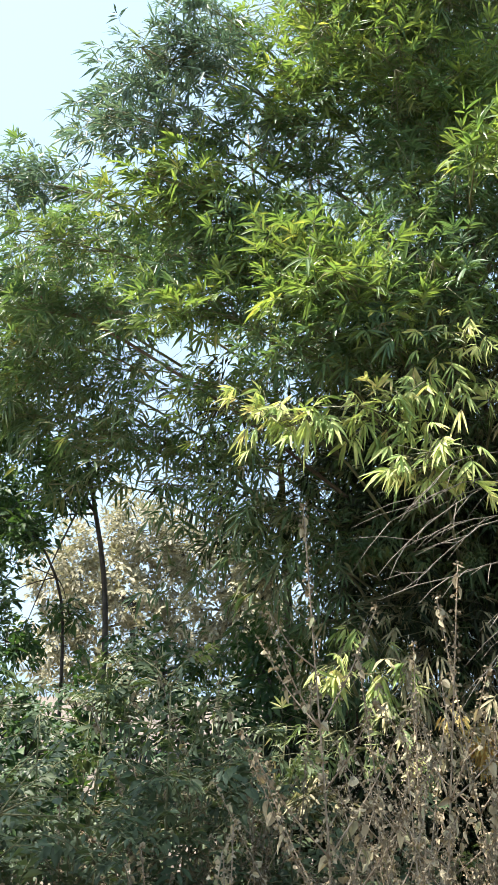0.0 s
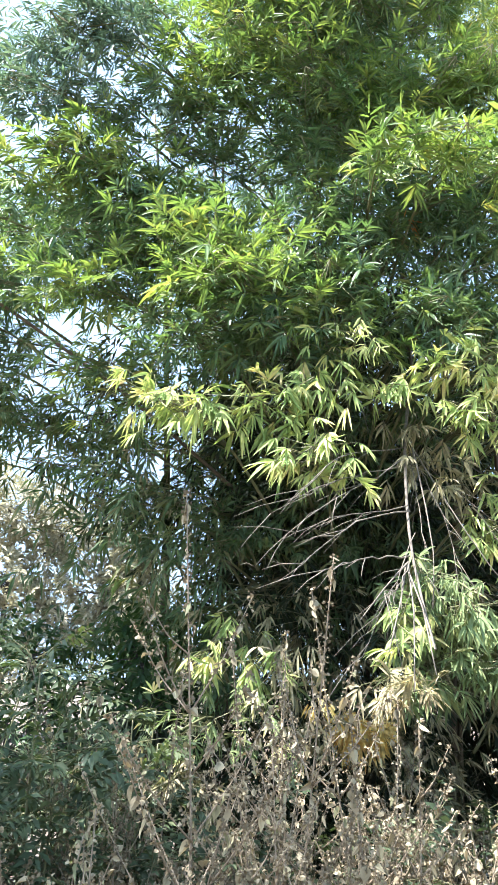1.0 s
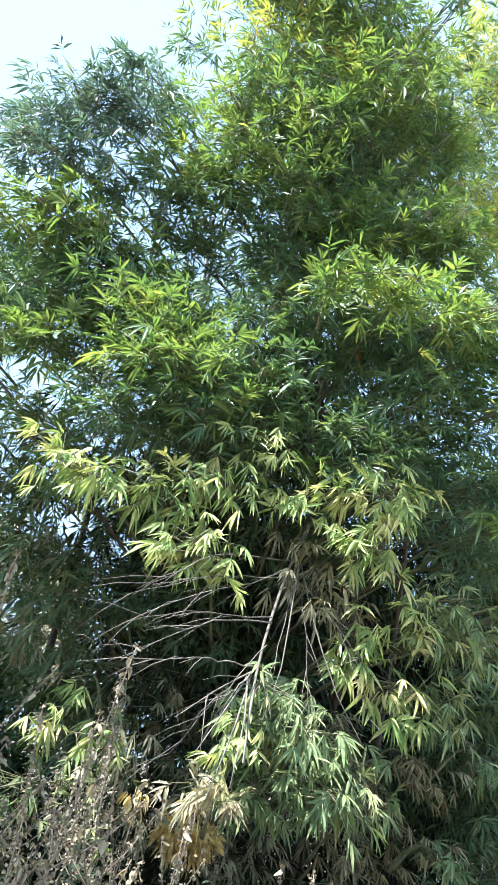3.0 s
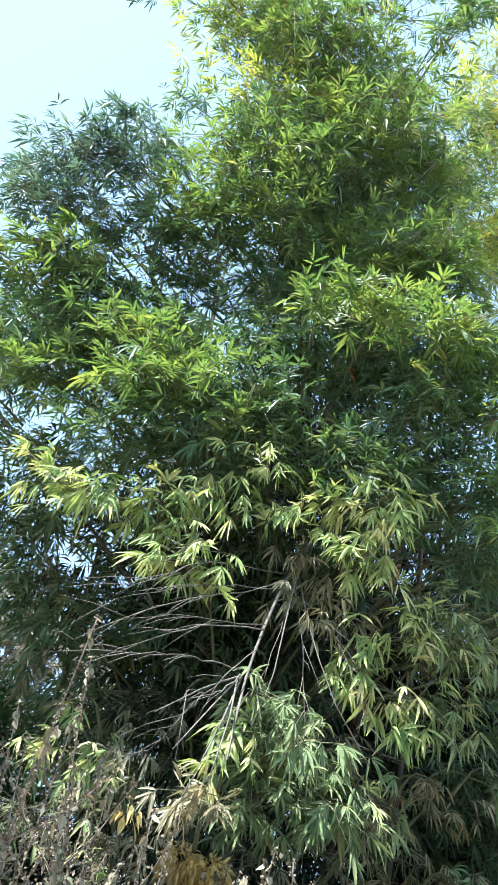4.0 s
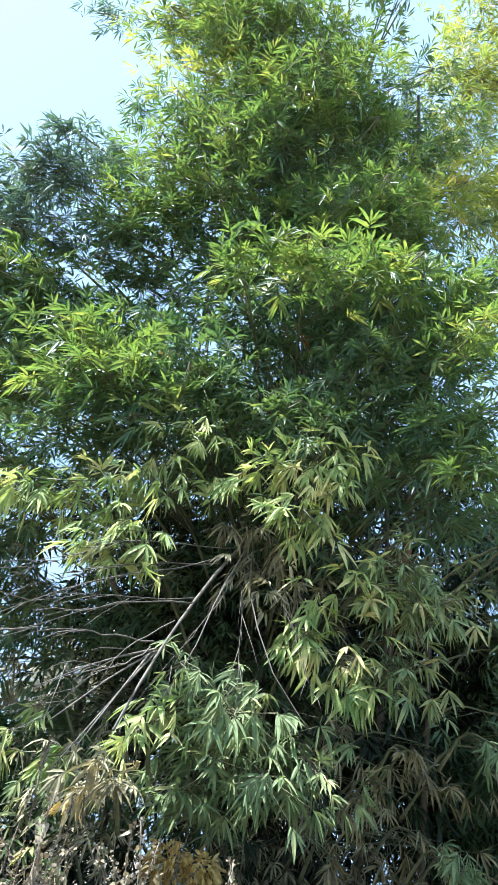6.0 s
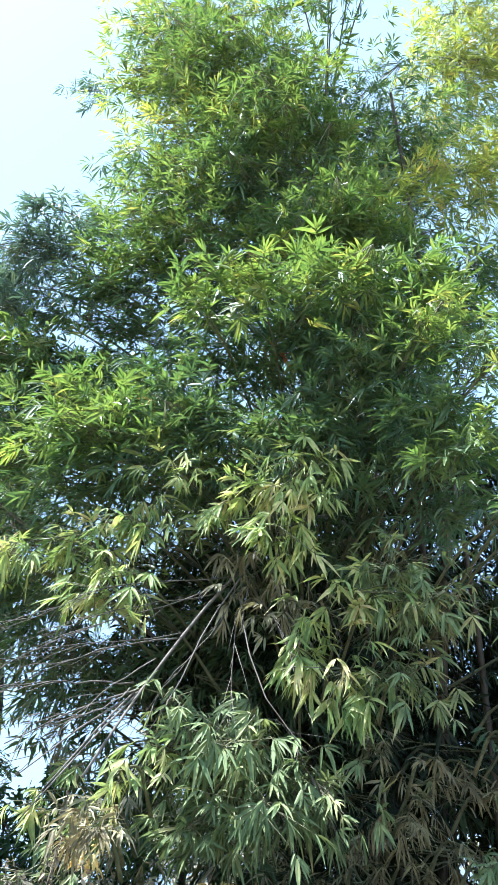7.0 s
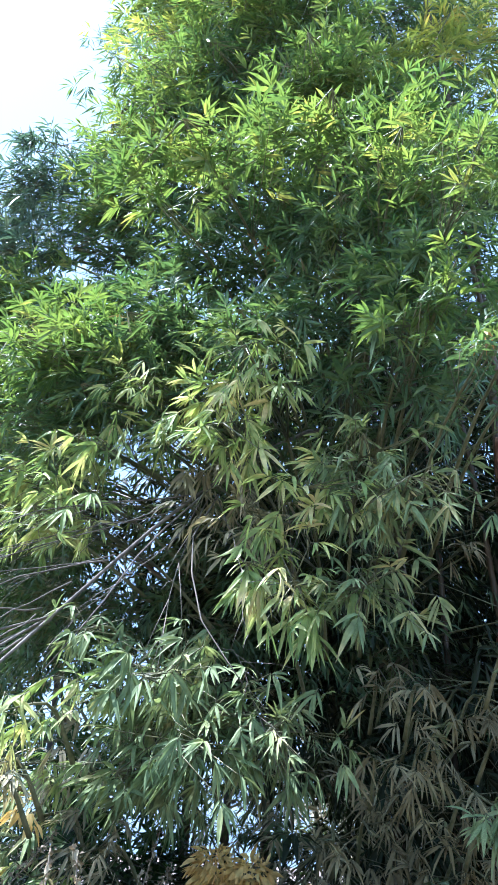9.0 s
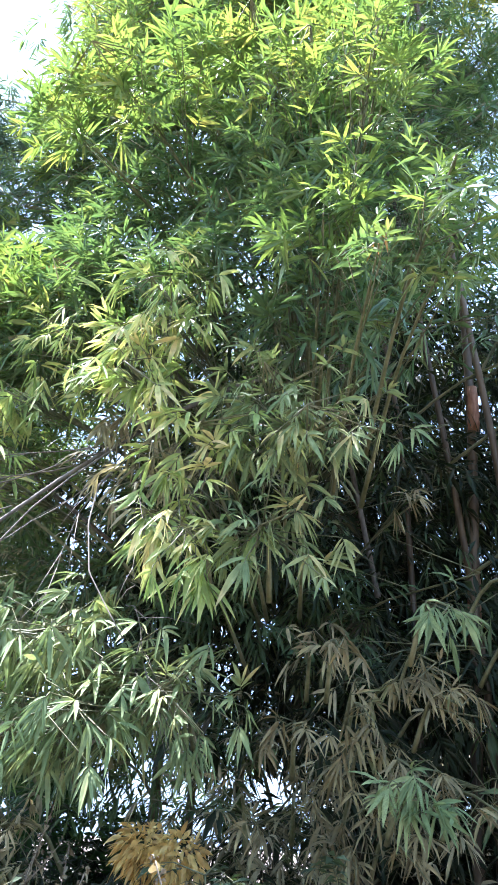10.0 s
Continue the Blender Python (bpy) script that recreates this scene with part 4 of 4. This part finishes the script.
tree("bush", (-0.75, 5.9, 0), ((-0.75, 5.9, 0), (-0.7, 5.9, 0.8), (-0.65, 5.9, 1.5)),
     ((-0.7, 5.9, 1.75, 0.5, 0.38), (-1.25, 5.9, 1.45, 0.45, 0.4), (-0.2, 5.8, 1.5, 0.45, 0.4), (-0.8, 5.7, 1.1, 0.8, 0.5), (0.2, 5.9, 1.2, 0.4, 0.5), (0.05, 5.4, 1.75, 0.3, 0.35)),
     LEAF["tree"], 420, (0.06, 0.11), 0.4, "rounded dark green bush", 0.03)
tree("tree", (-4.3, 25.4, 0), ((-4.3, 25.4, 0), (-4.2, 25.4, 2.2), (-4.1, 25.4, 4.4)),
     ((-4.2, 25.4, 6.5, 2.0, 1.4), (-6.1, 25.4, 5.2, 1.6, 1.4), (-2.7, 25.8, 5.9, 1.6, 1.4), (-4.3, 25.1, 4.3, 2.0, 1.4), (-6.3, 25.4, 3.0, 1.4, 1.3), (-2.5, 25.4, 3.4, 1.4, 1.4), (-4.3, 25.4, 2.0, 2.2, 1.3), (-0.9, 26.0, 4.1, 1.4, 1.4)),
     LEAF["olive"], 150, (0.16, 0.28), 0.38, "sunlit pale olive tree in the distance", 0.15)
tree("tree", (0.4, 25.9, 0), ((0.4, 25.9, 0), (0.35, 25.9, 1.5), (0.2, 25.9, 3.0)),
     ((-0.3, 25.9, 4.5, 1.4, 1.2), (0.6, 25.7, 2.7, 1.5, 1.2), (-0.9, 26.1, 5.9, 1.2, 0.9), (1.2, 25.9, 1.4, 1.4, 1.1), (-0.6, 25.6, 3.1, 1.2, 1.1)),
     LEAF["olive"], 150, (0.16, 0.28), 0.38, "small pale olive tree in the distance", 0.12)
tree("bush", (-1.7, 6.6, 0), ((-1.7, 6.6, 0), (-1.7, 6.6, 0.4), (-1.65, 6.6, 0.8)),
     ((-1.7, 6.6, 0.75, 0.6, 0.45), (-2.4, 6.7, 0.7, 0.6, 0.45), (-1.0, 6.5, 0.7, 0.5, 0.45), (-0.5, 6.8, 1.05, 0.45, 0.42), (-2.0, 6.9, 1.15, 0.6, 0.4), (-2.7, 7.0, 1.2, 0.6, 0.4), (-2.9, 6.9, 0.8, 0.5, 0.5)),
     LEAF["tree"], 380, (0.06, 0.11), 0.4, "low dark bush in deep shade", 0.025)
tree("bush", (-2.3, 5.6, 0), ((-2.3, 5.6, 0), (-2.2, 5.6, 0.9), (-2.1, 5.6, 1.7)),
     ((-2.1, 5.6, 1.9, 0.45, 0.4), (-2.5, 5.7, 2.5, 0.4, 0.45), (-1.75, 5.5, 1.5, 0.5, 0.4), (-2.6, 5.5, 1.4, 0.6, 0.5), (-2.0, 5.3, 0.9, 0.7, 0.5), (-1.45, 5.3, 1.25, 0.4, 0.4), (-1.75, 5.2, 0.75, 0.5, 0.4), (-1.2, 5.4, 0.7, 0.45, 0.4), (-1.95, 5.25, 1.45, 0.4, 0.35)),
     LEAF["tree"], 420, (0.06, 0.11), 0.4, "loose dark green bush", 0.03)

# tree outside the view, added to throw shade on shrubs and weeds
tree("tree", (-3.3, 2.0, 0), ((-3.3, 2.0, 0), (-3.25, 2.05, 1.8), (-3.15, 2.1, 3.6), (-2.9, 2.1, 5.0)),
     ((-2.0, 2.0, 6.0, 0.75, 0.45), (-2.7, 2.6, 6.3, 0.8, 0.5), (-3.4, 1.6, 5.9, 0.8, 0.6), (-2.9, 1.4, 6.6, 0.8, 0.5), (-2.3, 2.9, 6.7, 0.7, 0.45), (-3.3, 2.6, 5.4, 0.7, 0.5), (-1.7, 1.4, 6.3, 0.6, 0.4), (-2.6, 2.0, 5.6, 0.6, 0.4)),
     LEAF["tree"], 300, (0.08, 0.14), 0.4, "unseen leafy tree added to shade the weeds", 0.09)

# ---- shrubs with feathered leaves in front ----


def shrub(at, height, reach, fronds, seed, label, leaflet=(0.038, 0.065), ratio=0.42):
    rng = np.random.default_rng(seed)
    thing = group_thing("shrub", at, label, "shrub", "shrubs before the bamboo")
    stems = Tubes()
    tips, aims = [], []
    for k in range(9):
        turn = rng.uniform(0, 2 * math.pi)
        top = np.array(at) + (reach * rng.uniform(0.3, 1) * math.cos(turn), reach * rng.uniform(0.3, 1) * math.sin(turn), height * rng.uniform(0.75, 1.05))
        line = bend((at, 0.5 * (np.array(at) + top) + (0.1 * math.cos(turn), 0.1 * math.sin(turn), 0.1), top), 12)
        stems.add(line, np.linspace(0.01, 0.003, 12), 5)
        for j in range(fronds):
            p = line[int(rng.integers(3, 12))]
            aim = unit(np.array((rng.normal(0, 1), rng.normal(-0.3, 1), rng.normal(0.25, 0.4))))
            tip = p + aim * rng.uniform(0.18, 0.34)
            stems.add((p, 0.5 * (p + tip) + (0, 0, 0.02), tip), (0.003, 0.002, 0.001), 3)
            tips.append(tip)
            aims.append(aim)
    part("stem", stems.mesh("stem"), TWIG, thing)
    b, w, s, q = sprays(rng, np.array(tips), np.array(aims), (11, 17), 0.24, leaflet, (50, 66), 0.12)
    v, f = blades(b, w, s, q, rng.uniform(0.85, 1.15, len(b)) * ratio, rng.uniform(0.1, 0.5, len(b)), cut="chip")
    part("foliage", tri_mesh("foliage", v, f), LEAF["shrub"], thing, kind="stuff")


shrub((-0.75, 2.6, 0), 1.25, 0.45, 34, 3, "dull green shrub with feathered leaves among weeds")
shrub((-1.25, 3.0, 0), 1.5, 0.5, 32, 4, "dull green shrub with feathered leaves among weeds")
shrub((-0.35, 3.3, 0), 1.6, 0.5, 30, 5, "dull green shrub with feathered leaves among weeds", (0.045, 0.075), 0.38)
shrub((-0.95, 3.9, 0), 1.75, 0.55, 26, 6, "dull green shrub with feathered leaves among weeds")
shrub((-1.7, 4.1, 0), 1.9, 0.5, 20, 8, "dull green shrub with feathered leaves among weeds")
shrub((-0.1, 4.1, 0), 1.5, 0.45, 18, 9, "dull green shrub with feathered leaves among weeds", (0.045, 0.075), 0.38)
shrub((0.35, 3.4, 0), 1.15, 0.4, 22, 12, "low dull green shrub among dry weeds")
shrub((1.1, 3.3, 0), 1.05, 0.4, 22, 13, "low dull green shrub among dry weeds")
shrub((1.75, 3.6, 0), 1.15, 0.4, 22, 14, "low dull green shrub among dry weeds")
shrub((2.45, 4.1, 0), 1.3, 0.4, 20, 15, "low dull green shrub among dry weeds")
tree("bush", (3.25, 5.1, 0), ((3.25, 5.1, 0), (3.25, 5.1, 0.5), (3.25, 5.1, 0.9)), ((3.25, 5.1, 1.15, 0.3, 0.2), (3.5, 5.2, 0.9, 0.3, 0.25), (3.1, 5.0, 0.85, 0.25, 0.2)),
     LEAF["gold"], 420, (0.05, 0.09), 0.4, "small sunlit yellow-green bush", 0.02)

# ---- tangled undergrowth on the ground ----
rng_u = np.random.default_rng(5)
count = 5200
root = np.stack((rng_u.uniform(-1.5, 2.4, count), rng_u.uniform(2.3, 4.6, count), np.full(count, -0.05)), -1)
root = root[(root[:, 0] < 1.9) | (root[:, 1] > 3.2)]
count = len(root)
way = unit(rng_u.normal(0, 0.5, (count, 3)) + (0, -0.1, 1.0))
side = unit(np.cross(way, rng_u.normal(0, 1, (count, 3))))
v, f = blades(root, way, side, rng_u.uniform(0.35, 1.05, count), rng_u.uniform(0.03, 0.06, count), rng_u.uniform(0.1, 0.5, count), cut="plain")
undergrowth = new("undergrowth", tri_mesh("undergrowth", v, f))
undergrowth.data.materials.append(LEAF["under"])
tagged(undergrowth, "tangled dead grass and stalks under the weeds", "undergrowth", kind="stuff")

# ---- dry weeds along the foot ----


def weed(height, seed):
    """A dead upright weed: woody stalk, paired side branches, husks in whorls, a few curled leaves."""
    rng = np.random.default_rng(seed)
    thing = group_thing("dry_weed", (0, 0, 0), "dead grey-brown weed with seed husks in whorls", "weed", "dry weeds before the bamboo")
    axes = [(bend(((0, 0, 0), (rng.normal(0, 0.03), rng.normal(0, 0.03), height * 0.5), (rng.normal(0, 0.1), rng.normal(0, 0.1), height)), 14), 0.0055, 0.3)]
    z = height * 0.28
    turn = rng.uniform(0, 3)
    while z < height * 0.9:
        for flip in (0, math.pi):
            if rng.random() < 0.8:
                long = (height - z) * rng.uniform(0.35, 0.6) + 0.08
                p = axes[0][0][min(13, int(z / height * 13))]
                way = np.array((math.cos(turn + flip), math.sin(turn + flip), rng.uniform(0.9, 1.7)))
                end = p + unit(way) * long
                axes.append((bend((p, 0.5 * (p + end) - (0, 0, 0.03), end), 8), 0.003, 0.25))
        z += rng.uniform(0.1, 0.17)
        turn += math.pi / 2 + rng.normal(0, 0.3)
    husk_at, husk_way, leaf_at = [], [], []
    for line, thick, bare in axes:
        n = len(line)
        wood = Tubes()
        wood.add(line, np.linspace(thick, thick * 0.35, n), 5)
        name = "stalk" if thick > 0.004 else "side_branch"
        part(name, wood.mesh(name), STALK, thing)
        run = np.linalg.norm(np.diff(line, axis=0), axis=1).sum()
        whorls = max(3, int(run * (1 - bare) / 0.034))
        for u in np.linspace(bare, 1.0, whorls):
            f = u * (n - 1)
            i = min(int(f), n - 2)
            p = line[i] + (line[i + 1] - line[i]) * (f - i)
            for m in range(int(rng.integers(6, 10))):
                husk_at.append(p + rng.normal(0, 0.0065, 3))
                husk_way.append(rng.normal(0, 1, 3) + (0, 0, 0.35))
            if rng.random() < 0.6:
                leaf_at.append(p)
    w = unit(np.array(husk_way))
    s = unit(np.cross(w, rng.normal(0, 1, w.shape)))
    v, f = blades(np.array(husk_at), w, s, rng.uniform(0.008, 0.018, len(w)), rng.uniform(0.6, 1.0, len(w)), 0.2, 0.6, cut="chip")
    part("seed_husk", tri_mesh("seed_husk", v, f), LEAF["seed"], thing, kind="stuff")
    if leaf_at:
        n = len(leaf_at)
        w = unit(rng.normal(0, 1, (n, 3)) + (0, 0, -0.7))
        s = unit(np.cross(w, rng.normal(0, 1, w.shape)))
        v, f = blades(np.array(leaf_at), w, s, 0.012 + 0.03 * rng.random(n) ** 1.5, rng.uniform(0.5, 0.88, n), rng.uniform(0.1, 0.6, n), 0.6)
        part("curled_leaf", tri_mesh("curled_leaf", v, f, False), LEAF["tan"], thing, kind="stuff")
    return thing


weeds = [weed(h, 20 + k) for k, h in enumerate((1.2, 1.35, 1.5, 1.3, 1.45, 1.6))]
tall_weed = weed(2.2, 40)
tall_weed.matrix_basis = pose(0.26, 2.38, 0, 0, 1.0, 20)
weeds[0].matrix_basis = pose(-0.1, 2.3, 0, 0, -4, 0)
weeds[1].matrix_basis = pose(0.5, 2.5, 0, 3, 4, 70)
weeds[2].matrix_basis = pose(0.95, 2.7, 0, 2, 6, 10)
weeds[3].matrix_basis = pose(1.35, 2.75, 0, -3, 2, 40)
weeds[4].matrix_basis = pose(0.7, 2.35, 0, 4, 12, 200)
weeds[5].matrix_basis = pose(0.62, 2.75, 0, 0, 8, 120)
copy_thing(tall_weed, pose(0.86, 2.5, -0.25, 2, 9, 140))
copy_thing(tall_weed, pose(0.6, 2.45, -0.2, 0, 4, 260))
rng_w = np.random.default_rng(11)
for k in range(18):
    copy_thing(tall_weed, pose(rng_w.uniform(-0.2, 1.15), rng_w.uniform(2.7, 3.6), -rng_w.uniform(0.35, 0.75), rng_w.normal(0, 11), rng_w.normal(0, 11), rng_w.uniform(0, 360)))
for k in range(96):
    x = rng_w.uniform(-0.9, 2.3)
    y = 2.1 + 0.25 * max(0.0, x - 0.8) + 1.5 * rng_w.random() ** 0.7
    if x < 0.1 and rng_w.random() < 0.55:
        continue
    copy_thing(weeds[k % 6], pose(x, y, -rng_w.uniform(0, 0.35), rng_w.normal(0, 19), rng_w.normal(0, 19), rng_w.uniform(0, 360)))
for k in range(14):
    copy_thing(weeds[k % 6], pose(rng_w.uniform(1.85, 2.5), rng_w.uniform(3.0, 3.6), -rng_w.uniform(0.0, 0.3), rng_w.normal(0, 19), rng_w.normal(0, 19), rng_w.uniform(0, 360)))
for k in range(9):
    copy_thing(weeds[k % 6], pose(rng_w.uniform(2.35, 2.95), rng_w.uniform(3.4, 4.2), -rng_w.uniform(0.0, 0.15), rng_w.normal(0, 14), rng_w.normal(0, 14), rng_w.uniform(0, 360)))
